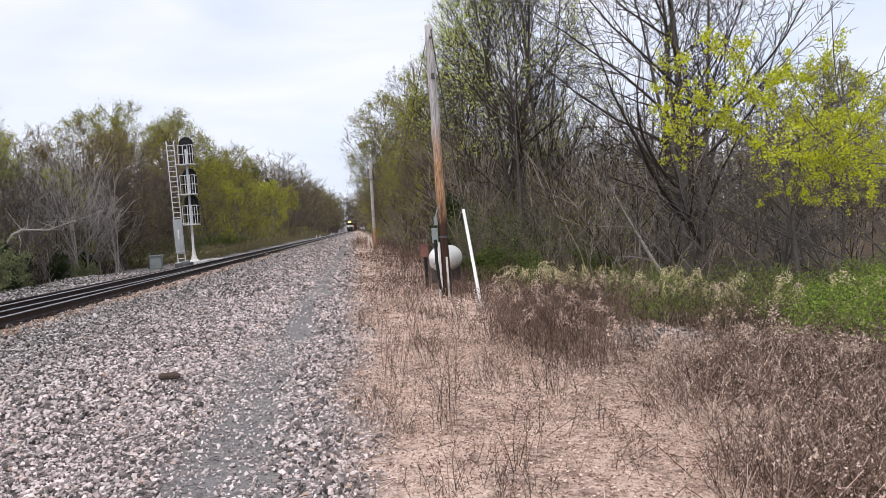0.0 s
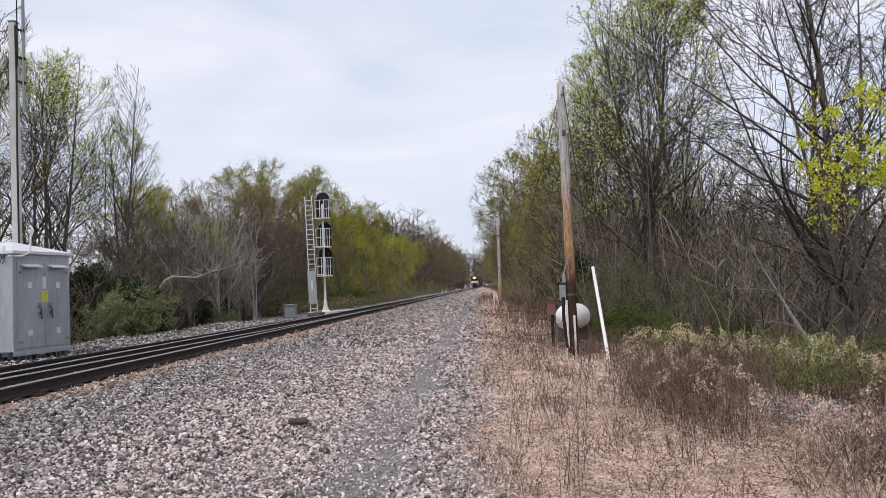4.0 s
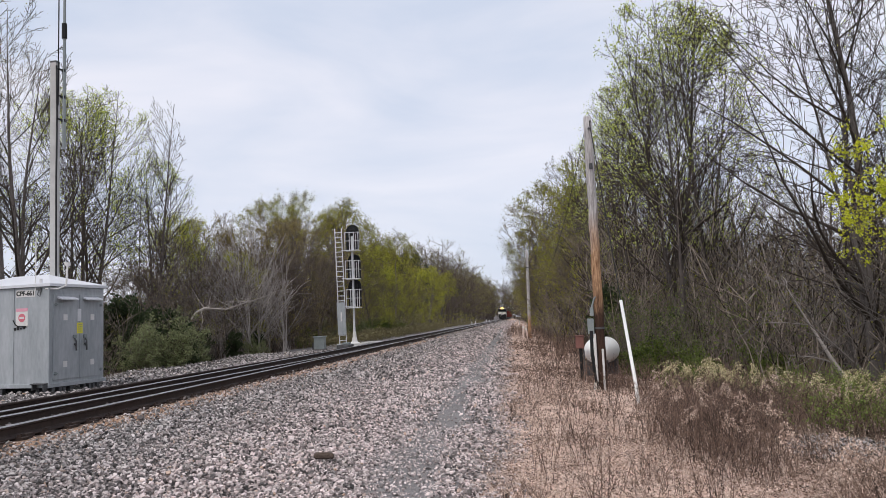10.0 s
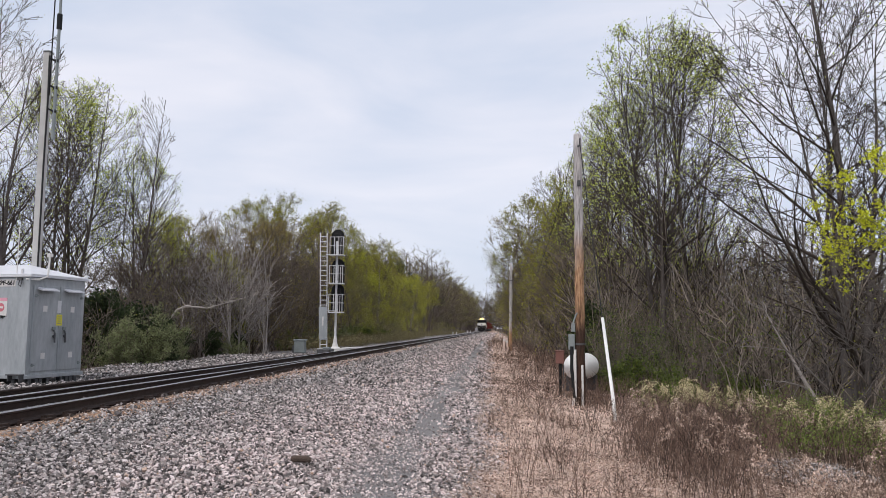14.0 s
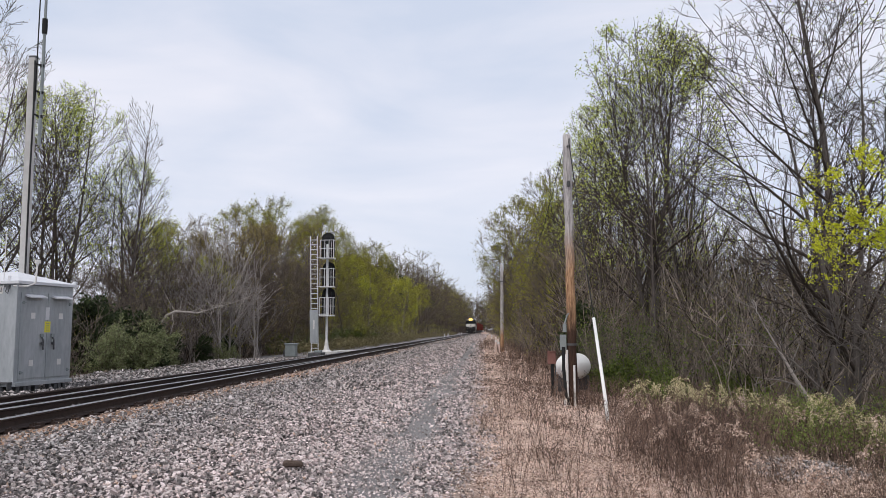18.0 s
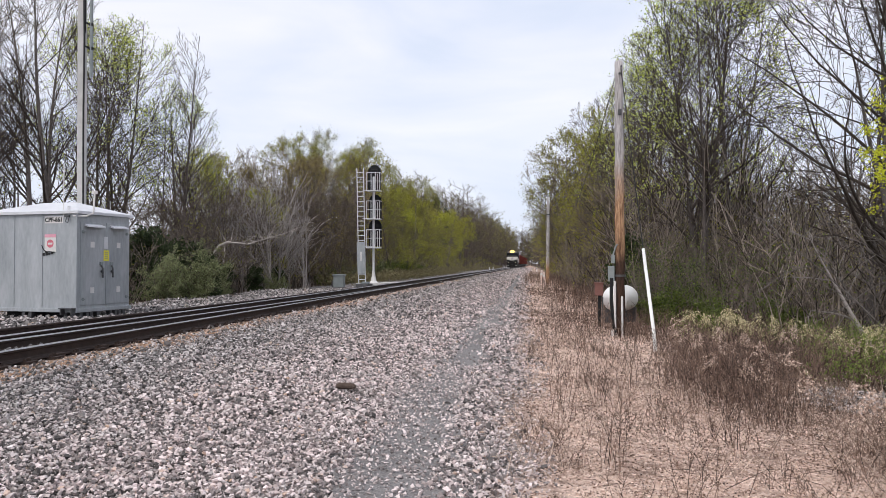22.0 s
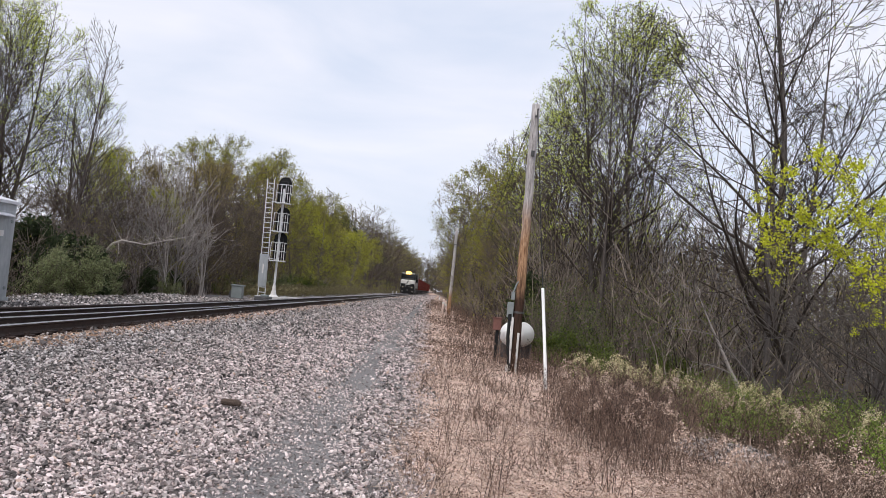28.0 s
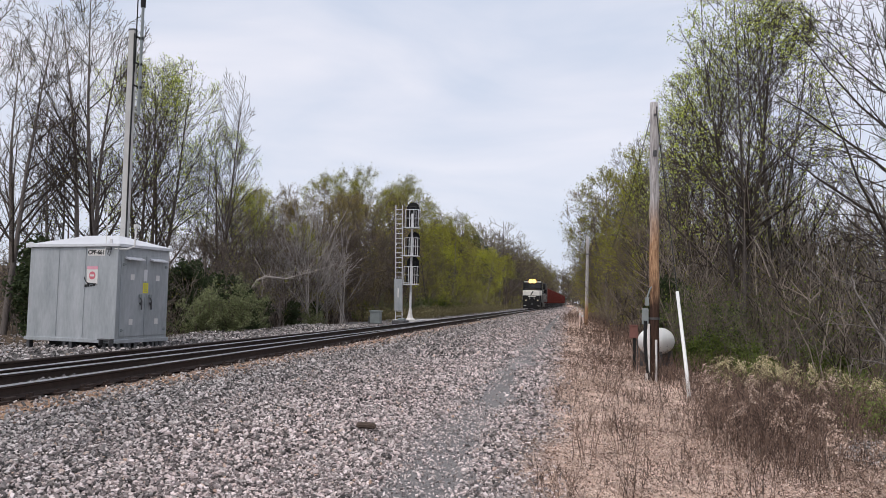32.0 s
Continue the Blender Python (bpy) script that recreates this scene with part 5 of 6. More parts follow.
def stones(seed, spots, size, boxy=False):
    """Angular crushed stones, each bent out of true: eight-cornered blocks, or six-cornered lumps."""
    rng = np.random.default_rng(seed)
    n = len(spots)
    corner = np.array([(1, 0, 0), (0, 1, 0), (-1, 0, 0), (0, -1, 0), (0, 0, 1), (0, 0, -1)], float)
    if boxy:
        corner = np.array([(-1, -1, -1), (1, -1, -1), (1, 1, -1), (-1, 1, -1), (-1, -1, 1), (1, -1, 1), (1, 1, 1), (-1, 1, 1)], float) * 0.68
    m = len(corner)
    v = corner[None] * rng.uniform(0.7, 1.25, (n, m, 1)) + rng.uniform(-0.42, 0.42, (n, m, 3)) * (0.75 if boxy else 1.0)
    v *= (size * rng.uniform(0.55, 1.35, (n, 1)) * 0.5)[:, :, None] * rng.uniform(0.75, 1.25, (n, 1, 3)) * np.array([1.3, 0.95, 0.68])
    q = np.stack([rng.normal(0, 1, n), rng.normal(0, 0.28, n), rng.normal(0, 0.28, n), rng.normal(0, 1, n)], 1)
    q /= np.linalg.norm(q, axis=1)[:, None]
    w, x, y, z = q.T
    rot = np.stack([1 - 2 * (y * y + z * z), 2 * (x * y - z * w), 2 * (x * z + y * w), 2 * (x * y + z * w), 1 - 2 * (x * x + z * z), 2 * (y * z - x * w),
                    2 * (x * z - y * w), 2 * (y * z + x * w), 1 - 2 * (x * x + y * y)], 1).reshape(n, 3, 3)
    v = np.einsum("nij,nkj->nki", rot, v)
    v += np.stack([spots[:, 0], spots[:, 1], ground_z(spots[:, 0], spots[:, 1]) + rng.uniform(-0.2, 1.25, n) * size], 1)[:, None]
    k = (np.arange(n) * m)[:, None]
    if boxy:
        quads = [(0, 3, 2, 1), (4, 5, 6, 7), (0, 1, 5, 4), (1, 2, 6, 5), (2, 3, 7, 6), (3, 0, 4, 7)]
        return v.reshape(-1, 3), np.concatenate([k + [[a, b, c], [a, c, d]][h] for a, b, c, d in quads for h in (0, 1)])
    tris = [(0, 1, 4), (1, 2, 4), (2, 3, 4), (3, 0, 4), (1, 0, 5), (2, 1, 5), (3, 2, 5), (0, 3, 5)]
    return v.reshape(-1, 3), np.concatenate([k + [t] for t in tris])


def area(seed, n, x0, x1, y0, y1, keep=None):
    """Random spots in a patch of ground; keep thins them out."""
    rng = np.random.default_rng(seed)
    s = np.stack([rng.uniform(x0, x1, n), rng.uniform(y0, y1, n)], 1)
    return s[keep(s[:, 0], s[:, 1], rng)] if keep else s


def wavy(x, y):
    return np.sin(x * 2.1 + y * 0.9) + np.sin(x * 0.8 - y * 1.7 + 2.0) + 0.7 * np.sin(x * 4.3 + y * 3.1)


def build_stones():
    def ballast(x, y, rng):
        edge = -1.85 + 0.12 * wavy(x, y) - 0.01 * y
        return (x > -5.86 - (rng.random(len(x)) ** 4) * 0.75) & ((x < edge + rng.normal(0, 0.16, len(x))) | ((x < -0.25 - 0.012 * y + 0.12 * wavy(x, 0.7 * y) + rng.normal(0, 0.2, len(x))) & (rng.random(len(x)) < np.clip(0.38 + (y - 5.0) / 40.0, 0.38, 0.66) - 0.68 * np.exp(-((x + 1.15 + 0.012 * y + 0.09 * np.sin(0.8 * y) + 0.05 * np.sin(2.3 * y)) / 0.36) ** 2)))) & (x > -0.95 * y - 0.5)

    def drive(x, y, rng):
        rut = np.exp(-((x + 1.05 + 0.012 * y) / 0.32) ** 2)
        return (rng.random(len(x)) < 0.75 - 0.3 * rut) & (x < -0.05 - 0.016 * y + 0.12 * wavy(x, 0.7 * y) + rng.normal(0, 0.3, len(x)))

    a = stones(1, area(1, 42000, -6.6, 0.1, 3.6, 7.2, ballast), 0.032, True)
    z = stones(11, area(19, 26000, -6.6, 0.1, 7.2, 11, ballast), 0.038, True)
    b = stones(2, area(2, 38000, -6.6, 0.1, 11, 20, ballast), 0.047)
    c = stones(3, area(3, 18000, -6.6, -0.3, 20, 46, ballast), 0.072)
    n = stones(12, area(14, 11000, -6.6, -0.5, 46, 95, ballast), 0.105)
    o = stones(16, area(16, 5000, -6.0, -1.5, 95, 260), 0.16)
    w = stones(17, area(17, 4500, -6.0, -1.7, -8, 7, lambda x, y, r: (y < 3.7) | (x < -0.95 * y - 0.4)), 0.065)
    d = stones(4, area(4, 24000, -2.6, 0.1, 3.6, 12, drive), 0.028)
    e = stones(5, area(5, 9000, -3.0, 0.0, 12, 40, drive), 0.042)
    f = stones(6, area(6, 7000, -14.5, -9.9, 12, 40, lambda x, y, r: x < -9.3 - 0.98 * (np.maximum(0, 40 - y) / 32) ** 1.7), 0.08)
    g = stones(7, area(7, 3500, -8.0, -6.95, 5, 30), 0.07)
    m = stones(10, area(10, 2600, -19.5, -14.4, 14, 25), 0.07)
    h = stones(8, area(8, 300, -6.2, -2.2, 6, 26), 0.07)
    k = stones(9, area(9, 2400, 3.2, 5.0, 9.9, 11.9, lambda x, y, r: ((x - 4.2) / 0.75) ** 2 + ((y - 10.8) / 0.8) ** 2 < 1), 0.04)
    for name, label, material, sets in (("ballast_stones", "loose grey crushed-stone ballast over the trackside", M_STONE, (a, z, b, c, n, o, f, g, h, k, m, w)),
                                        ("drive_pebbles", "fine pale pebbles pressed into the dusty drive", M_PEBBLE, (d, e))):
        v, fcs, base = [], [], 0
        for vv, ff in sets:
            v.append(vv)
            fcs.append(ff + base)
            base += len(vv)
        ob = new(name, raw_mesh(name, np.concatenate(v), np.concatenate(fcs), material, True))
        tagged(ob, label, "gravel", "", "stuff")


def build_litter():
    rng = np.random.default_rng(5)

    def thin(x, y, r):
        return (x > -0.22 - 0.016 * y + 0.16 * wavy(x, 0.7 * y) + r.normal(0, 0.28, len(x))) & (x < 0.85 * y)

    s = np.concatenate([area(11, 42000, -0.8, 4.6, 3.4, 11, thin), area(12, 16000, -1.2, 6.0, 11, 24, thin), area(13, 5000, -1.5, 6, 24, 60, thin), area(18, 5000, 0.0, 6, -6, 3.4)])
    p = np.stack([s[:, 0], s[:, 1], ground_z(s[:, 0], s[:, 1]) + rng.uniform(0.0, 0.03, len(s))], 1)
    strip = area(15, 3500, -6.6, -5.75, 5, 40)
    s = np.concatenate([s, strip])
    p = np.stack([s[:, 0], s[:, 1], ground_z(s[:, 0], s[:, 1]) + rng.uniform(0.0, 0.03, len(s))], 1)
    v, f = leaves(p, 0.015 + 0.0016 * p[:, 1], rng, 0.004, 1.2)
    v = v.reshape(-1, 4, 3)
    v[:, :, 2] = p[:, None, 2] + 0.6 * (v[:, :, 2] - p[:, None, 2])
    ob = new("leaf_litter", raw_mesh("leaf_litter", v.reshape(-1, 3), f, M_LITTER))
    tagged(ob, "pinkish-tan fallen leaves and bark over the verge", "leaf litter", "", "stuff")
    # dark stem and bark bits, dense enough to stand for shadow mottling too
    s = np.concatenate([area(61, 7000, -0.5, 4.6, 3.4, 11, thin), area(62, 11000, -0.8, 6.0, 11, 26, thin), area(63, 3000, -1.2, 5.0, 26, 50, thin)])
    p = np.stack([s[:, 0], s[:, 1], ground_z(s[:, 0], s[:, 1]) + rng.uniform(0.01, 0.04, len(s))], 1)
    v, f = leaves(p, 0.008 + 0.0024 * p[:, 1], rng, 0.004, 0.6)
    v = v.reshape(-1, 4, 3)
    v[:, :, 2] = p[:, None, 2] + 0.6 * (v[:, :, 2] - p[:, None, 2])
    ob = new("bark_fragments", raw_mesh("bark_fragments", v.reshape(-1, 3), f, M_STALK))
    tagged(ob, "dark bits of bark and rotted stems in the litter", "leaf litter", "", "stuff")


def stalk_segments(rng, spots, h0, h1, twigs, lean=0.18, r=0.0032):
    """Dry weed stems with short side shoots, as segments."""
    segs, tips = [], []
    zs = ground_z(spots[:, 0], spots[:, 1])
    for (x, y), z in zip(spots, zs):
        h = rng.uniform(h0, h1)
        p = Vector((x, y, z - 0.02))
        d = Vector((rng.gauss(0, lean), rng.gauss(0, lean), 1)).normalized()
        pts = [p]
        for k in range(3):
            d = (d + Vector((rng.gauss(0, 0.12), rng.gauss(0, 0.12), 0))).normalized()
            q = pts[-1] + d * h / 3
            segs.append((0, *pts[-1], *q, r * (1 - 0.2 * k), r * (0.8 - 0.2 * k)))
            pts.append(q)
        for k in range(twigs):
            i = rng.choice((1, 2, 2))
            a = pts[i].lerp(pts[i + 1], rng.random())
            e = (d + Vector((rng.gauss(0, 0.7), rng.gauss(0, 0.7), 0.1))).normalized()
            b = a + e * h * rng.uniform(0.12, 0.3)
            segs.append((1, *a, *b, r * 0.6, r * 0.45))
            tips.append(b[:])
        tips.append(pts[-1][:])
    return segs, np.array(tips)


def build_weeds():
    rng, nrng = random.Random(8), np.random.default_rng(8)

    # how thick the weeds stand: open litter beside the drive, dark clumps and a tangled bank behind it
    clumps = ((2.35, 10.2, 0.6, 1.2, 1.0), (3.1, 12.2, 0.8, 1.5, 1.0), (0.5, 9.6, 0.35, 1.2, 0.14), (0.15, 17.0, 0.4, 2.0, 0.2),
              (0.55, 6.3, 0.15, 0.3, 0.7), (0.2, 8.2, 0.12, 0.5, 0.5), (1.0, 5.2, 0.12, 0.3, 0.5), (1.7, 7.3, 0.25, 0.4, 0.4), (1.3, 10.8, 0.25, 0.4, 0.3), (3.4, 15.5, 0.9, 2.0, 0.7), (3.6, 10.2, 0.5, 0.5, 0.5), (4.3, 12.6, 0.8, 0.7, 0.6), (5.4, 11.6, 0.8, 0.6, 0.5))

    def heap(x, y):
        d = np.zeros(len(x))
        for cx, cy, rx, ry, k in clumps:
            d = np.maximum(d, k * np.exp(-((x - cx) / rx) ** 2 - ((y - cy) / ry) ** 2))
        bank = np.clip((x - 0.36 * y - 0.15 - 0.25 * wavy(x, y) * 0.5) / 0.5, 0, 1) * np.clip((10.2 - y) / 1.2, 0, 1)
        return np.maximum(d, bank * np.clip(0.62 + 0.3 * wavy(x * 1.7, y * 1.4), 0.12, 1.0))

    def on_gravel(x, y):
        return ((x - 4.2) / 0.68) ** 2 + ((y - 10.8) / 0.74) ** 2 < 1.0

    def verge(x, y, r):
        return (r.random(len(x)) < heap(x, y)) & (x < 0.8 * y) & ~on_gravel(x, y)

    def bank_only(x, y, r):
        return verge(x, y, r) & (y < 10.2) & (x > 0.36 * y - 0.2)

    def upright(x, y, r):
        return verge(x, y, r) & ~((y < 10.2) & (x > 0.36 * y - 0.2)) & (heap(x, y) > 0.07)

    near = area(21, 16000, -0.1, 7.5, 4.0, 14, upright)
    low = area(29, 12000, 1.2, 7.5, 4.0, 10.2, bank_only)
    mid = area(22, 7500, -0.3, 7.0, 14, 26, lambda x, y, r: r.random(len(x)) < np.clip(0.16 + 0.4 * wavy(x * 1.1, y * 0.9), 0.08, 0.8) * np.clip((x + 0.4) / 2.2, 0.1, 1.0))
    back = np.concatenate([area(23, 3600, -0.9, 4.5, 26, 50, lambda x, y, r: r.random(len(x)) < np.clip(0.15 + 0.5 * wavy(x, y * 0.6), 0.04, 1.0) * np.clip((x + 0.2) / 1.6, 0.08, 1)), area(30, 1500, -1.2, 4.0, 50, 95, lambda x, y, r: (y < 52) | (y > 58.5) | (x > 1.0))])
    few = area(65, 3600, -0.2, 4.0, 4.2, 15, lambda x, y, r: (wavy(x * 1.9 + 3.0, y * 1.3) > 0.9) & (x < 0.36 * y) & ~on_gravel(x, y))
    s11, t11 = stalk_segments(rng, few, 0.06, 0.34, 7, 0.3, 0.003)
    s1, t1 = stalk_segments(rng, near, 0.28, 0.85, 5, 0.16, 0.0036)
    s0, t0 = stalk_segments(rng, low, 0.12, 0.52, 4, 0.45, 0.0032)
    s2, t2 = stalk_segments(rng, mid, 0.2, 0.75, 3, 0.2, 0.0048)
    s3, t3 = stalk_segments(rng, back, 0.3, 0.95, 3, r=0.008)
    v, f = prisms(s0 + s1 + s2 + s3 + s11, 3)
    ob = new("dry_weeds", raw_mesh("dry_weeds", v, f, M_STALK))
    tagged(ob, "dense dry brown weed stalks along the verge", "weeds", "", "stuff")
    # dead seed heads that still hang on the taller stems
    pale = np.repeat(t0[nrng.random(len(t0)) < 0.18], 5, 0)
    v, f = leaves(pale, 0.02, nrng, 0.022)
    ob = new("pale_seed_heads", raw_mesh("pale_seed_heads", v, f, M_STRAW))
    tagged(ob, "pinkish fluff left on the dry weeds of the bank", "weeds", "", "stuff")
    tips = np.concatenate([t1[nrng.random(len(t1)) < 0.22], t2[nrng.random(len(t2)) < 0.3]])
    v, f = leaves(np.repeat(tips, 4, 0), 0.016, nrng, 0.014)
    ob = new("seed_heads", raw_mesh("seed_heads", v, f, M_STALK))
    tagged(ob, "withered brown seed heads on the dry weeds", "weeds", "", "stuff")
    # stalks that the winter laid flat, tangled over one another
    ls = np.concatenate([area(44, 15000, 1.2, 7.5, 4.0, 10.2, bank_only), area(45, 1500, 1.2, 3.6, 8.5, 14.5, upright), area(48, 150, -0.1, 2.2, 4.2, 9.0)])
    lay = []
    for x, y in ls:
        z = float(ground_z(x, y))
        a, ln = rng.gauss(0.9, 1.0), rng.uniform(0.14, 0.55)
        h0, h1, h2 = rng.uniform(0.0, 0.12), rng.uniform(0.04, 0.3), rng.uniform(0.0, 0.22)
        if x < 1.2:
            ln, h0, h1, h2 = 0.5 * ln, 0.02, 0.03, 0.02
        m = (x + ln * 0.5 * math.cos(a), y + ln * 0.5 * math.sin(a), z + h1)
        e = (x + ln * math.cos(a + 0.3), y + ln * math.sin(a + 0.3), z + h2)
        lay.append(((0, x, y, z + h0, *m, 0.003, 0.0026), (0, *m, *e, 0.0026, 0.0015)))
    rng.shuffle(lay)
    half = len(lay) // 2
    for nm, seg, mt, lb in (("flattened_stalks", lay[:half], M_STRAW, "pale flattened stalks tangled over the verge"), ("dark_flattened_stalks", lay[half:], M_STALK, "dark flattened weed stalks over the verge")):
        v, f = prisms([q for pair in seg for q in pair], 3)
        ob = new(nm, raw_mesh(nm, v, f, mt))
        tagged(ob, lb, "weeds", "", "stuff")
    # bent pale grass
    gs = area(24, 4200, -0.5, 6.0, 3.6, 18, lambda x, y, r: (x > -0.2 - 0.016 * y) & (x < 0.85 * y) & (r.random(len(x)) < np.clip(0.5 + 0.3 * wavy(y, x), 0.1, 1)))
    sg = []
    for x, y in gs:
        z = float(ground_z(x, y))
        a = rng.uniform(0, 6.283)
        h, o = rng.uniform(0.04, 0.22), rng.uniform(0.05, 0.3)
        m = (x + o * 0.4 * math.cos(a), y + o * 0.4 * math.sin(a), z + h)
        e = (x + o * math.cos(a), y + o * math.sin(a), z + h * rng.uniform(0.2, 1.0))
        sg += [(0, x, y, z - 0.01, *m, 0.0028, 0.0024), (0, *m, *e, 0.0024, 0.001)]
    v, f = prisms(sg, 3)
    ob = new("dry_grass", raw_mesh("dry_grass", v, f, M_STRAW))
    tagged(ob, "bent straw-coloured dead grass on the verge", "grass", "", "stuff")
    # feathery plumes of dead goldenrod, cream at the wood's edge and pinkish among the dark weeds
    def plume_stand(spots, h0, h1, spread):
        fl = np.concatenate([nrng.normal(0, spread, (n, 2)) + c for n, *c in spots])
        sg, tp = stalk_segments(rng, fl, h0, h1, 0, 0.14, 0.0035)
        feathers = []
        for tip in tp:
            lean = rng.uniform(0, 6.283)
            for q in range(7):
                a, r = lean + rng.gauss(0, 0.9), rng.uniform(0.12, 0.32) * (1.0 - 0.05 * q)
                top = tip[2] - 0.025 * q
                for k in range(30):
                    u = k / 29
                    feathers.append((tip[0] + r * u * math.cos(a), tip[1] + r * u * math.sin(a), top + 0.75 * r * u - 1.15 * r * u * u))
        return sg, np.array(feathers)

    s4, cream = plume_stand(((16, 3.4, 14.2), (9, 3.9, 14.6), (6, 5.0, 13.4), (8, 4.9, 12.2), (7, 5.6, 12.0), (5, 6.2, 11.6), (4, 6.6, 11.0), (3, 7.2, 10.4), (3, 3.0, 15.0)), 0.55, 1.0, 0.32)
    s5, pink = plume_stand(((6, 4.1, 13.2), (4, 4.5, 12.6), (5, 2.2, 10.0), (4, 2.8, 10.6), (4, 2.4, 12.0), (3, 5.6, 11.4), (3, 6.3, 10.6), (5, 3.4, 7.6), (4, 4.6, 7.4), (3, 2.4, 6.6), (3, 3.3, 9.2)), 0.4, 0.95, 0.3)
    v, f = prisms(s4 + s5, 3)
    ob = new("plume_stems", raw_mesh("plume_stems", v, f, M_STALK))
    tagged(ob, "tall dry stems of last year's goldenrod", "weeds", "", "stuff")
    for nm, pts, mt, lb in (("plumes", cream, M_FLUFF, "pale cream drooping plumes of dead goldenrod"), ("pink_plumes", pink, M_STRAW, "pinkish drooping plumes of dead goldenrod")):
        v, f = leaves(pts, 0.021, nrng, 0.009, 0.3, 0.5)
        ob = new(nm, raw_mesh(nm, v, f, mt))
        tagged(ob, lb, "weeds", "", "stuff")
    # green brambles and new growth
    gb = area(28, 2600, 4.8, 12.0, 8.2, 13.4, lambda x, y, r: (x > 0.6 * y + r.normal(0, 0.25, len(x))) & (wavy(x, y) > -1.0))
    s5, t5 = stalk_segments(rng, gb, 0.3, 0.75, 4, 0.3, 0.004)
    v, f = prisms(s5, 3)
    ob = new("bramble_stems", raw_mesh("bramble_stems", v, f, M_STALK))
    tagged(ob, "thin arching bramble stems under the trees", "brambles", "", "stuff")
    v, f = leaves(np.repeat(t5, 6, 0), 0.037, nrng, 0.075)
    ob = new("bramble_leaves", raw_mesh("bramble_leaves", v, f, M_LEAF_GREEN))
    tagged(ob, "fresh green bramble leaves at the wood's edge", "brambles", "", "stuff")
    vg = np.concatenate([area(46, 560, 3.6, 8.0, 11.4, 15.0, lambda x, y, r: (x < 0.62 * y) & (x > 0.33 * y) & (wavy(x * 1.6, y * 1.6) > -0.2)), area(47, 200, 3.0, 6.5, 14.5, 19, lambda x, y, r: wavy(x * 1.5, y) > 0.0)])
    s9, t9 = stalk_segments(rng, vg, 0.3, 0.8, 5, 0.28, 0.004)
    v, f = prisms(s9, 3)
    ob = new("weed_stems", raw_mesh("weed_stems", v, f, M_STALK))
    tagged(ob, "stems of new weeds along the wood's edge", "weeds", "", "stuff")
    v, f = leaves(np.repeat(t9, 7, 0), 0.034, nrng, 0.08)
    ob = new("weed_leaves", raw_mesh("weed_leaves", v, f, M_VERGE))
    tagged(ob, "dull yellow-green leaves of new weeds", "weeds", "", "stuff")
    # leafy green brush behind the tank
    gr = np.concatenate([area(39, 85, 2.6, 4.6, 22.5, 27), area(40, 90, 4.2, 7.0, 18, 24)])
    s7, t7 = stalk_segments(rng, gr, 1.2, 2.6, 10, 0.3, 0.006)
    v, f = prisms(s7, 3)
    ob = new("green_brush_stems", raw_mesh("green_brush_stems", v, f, M_TWIG))
    tagged(ob, "thin stems of leafing brush behind the gas tank", "brush", "", "stuff")
    v, f = leaves(np.repeat(t7, 2, 0), 0.06, nrng, 0.18)
    ob = new("green_brush_leaves", raw_mesh("green_brush_leaves", v, f, M_LEAF_MID))
    tagged(ob, "green young leaves on the brush behind the gas tank", "brush", "", "stuff")
    # rank grass between the track and the far wood
    lg = np.concatenate([area(42, 1500, -14.2, -10.9, 47, 110), area(43, 700, -14.2, -11.2, 110, 240)])
    s8, t8 = stalk_segments(rng, lg, 0.3, 0.9, 2, 0.3, 0.012)
    v, f = prisms(s8, 3)
    ob = new("lineside_grass", raw_mesh("lineside_grass", v, f, M_GRASS))
    tagged(ob, "rank tan-green grass beyond the rails", "grass", "", "stuff")
    v, f = leaves(np.repeat(t8, 2, 0), 0.14, nrng, 0.12)
    ob = new("lineside_weeds", raw_mesh("lineside_weeds", v, f, M_GRASS))
    tagged(ob, "low tan and green weeds beyond the rails", "weeds", "", "stuff")
    # brush under the trees, both sides
    br = np.concatenate([area(32, 750, -20.5, -14.8, 31, 48), area(33, 900, -19, -14.0, 46, 110), area(34, 300, -42, -22, 23, 40), area(68, 420, -22, -15.6, 24.5, 36), area(37, 350, -16, -13.6, 90, 240), area(38, 350, 2.0, 6, 75, 240), area(69, 400, 1.4, 5.5, 60, 115)])
    s6, t6 = stalk_segments(rng, br, 1.1, 3.3, 8, 0.36, 0.010)
    near_br = np.concatenate([area(35, 300, 5.0, 14, 16, 32), area(41, 650, 7, 26, 24, 60), area(36, 400, 2.0, 8, 30, 75)])
    s12, t12 = stalk_segments(rng, near_br, 1.1, 3.6, 7, 0.36, 0.017)
    tall = area(64, 420, 3.6, 11, 27, 46)
    s10, t10 = stalk_segments(rng, tall, 2.5, 6.5, 9, 0.14, 0.020)
    s6, t6 = s6 + s12 + s10, np.concatenate([t6, t12, t10])
    v, f = prisms(s6, 3)
    ob = new("brush", raw_mesh("brush", v, f, M_BRUSH))
    tagged(ob, "tangled bare brush under the trees", "brush", "", "stuff")
    pick = t6[nrng.random(len(t6)) < np.where(t6[:, 0] > 0, 0.65, 0.2)]
    pick = np.repeat(pick, 3, 0)
    v, f = leaves(pick, np.clip(0.0016 * pick[:, 1], 0.035, 0.2), nrng, 0.14)
    ob = new("brush_leaves", raw_mesh("brush_leaves", v, f, M_LEAF_OLIVE))
    tagged(ob, "small olive spring leaves on the brush", "brush", "", "stuff")


build_stones()
build_litter()
build_weeds()

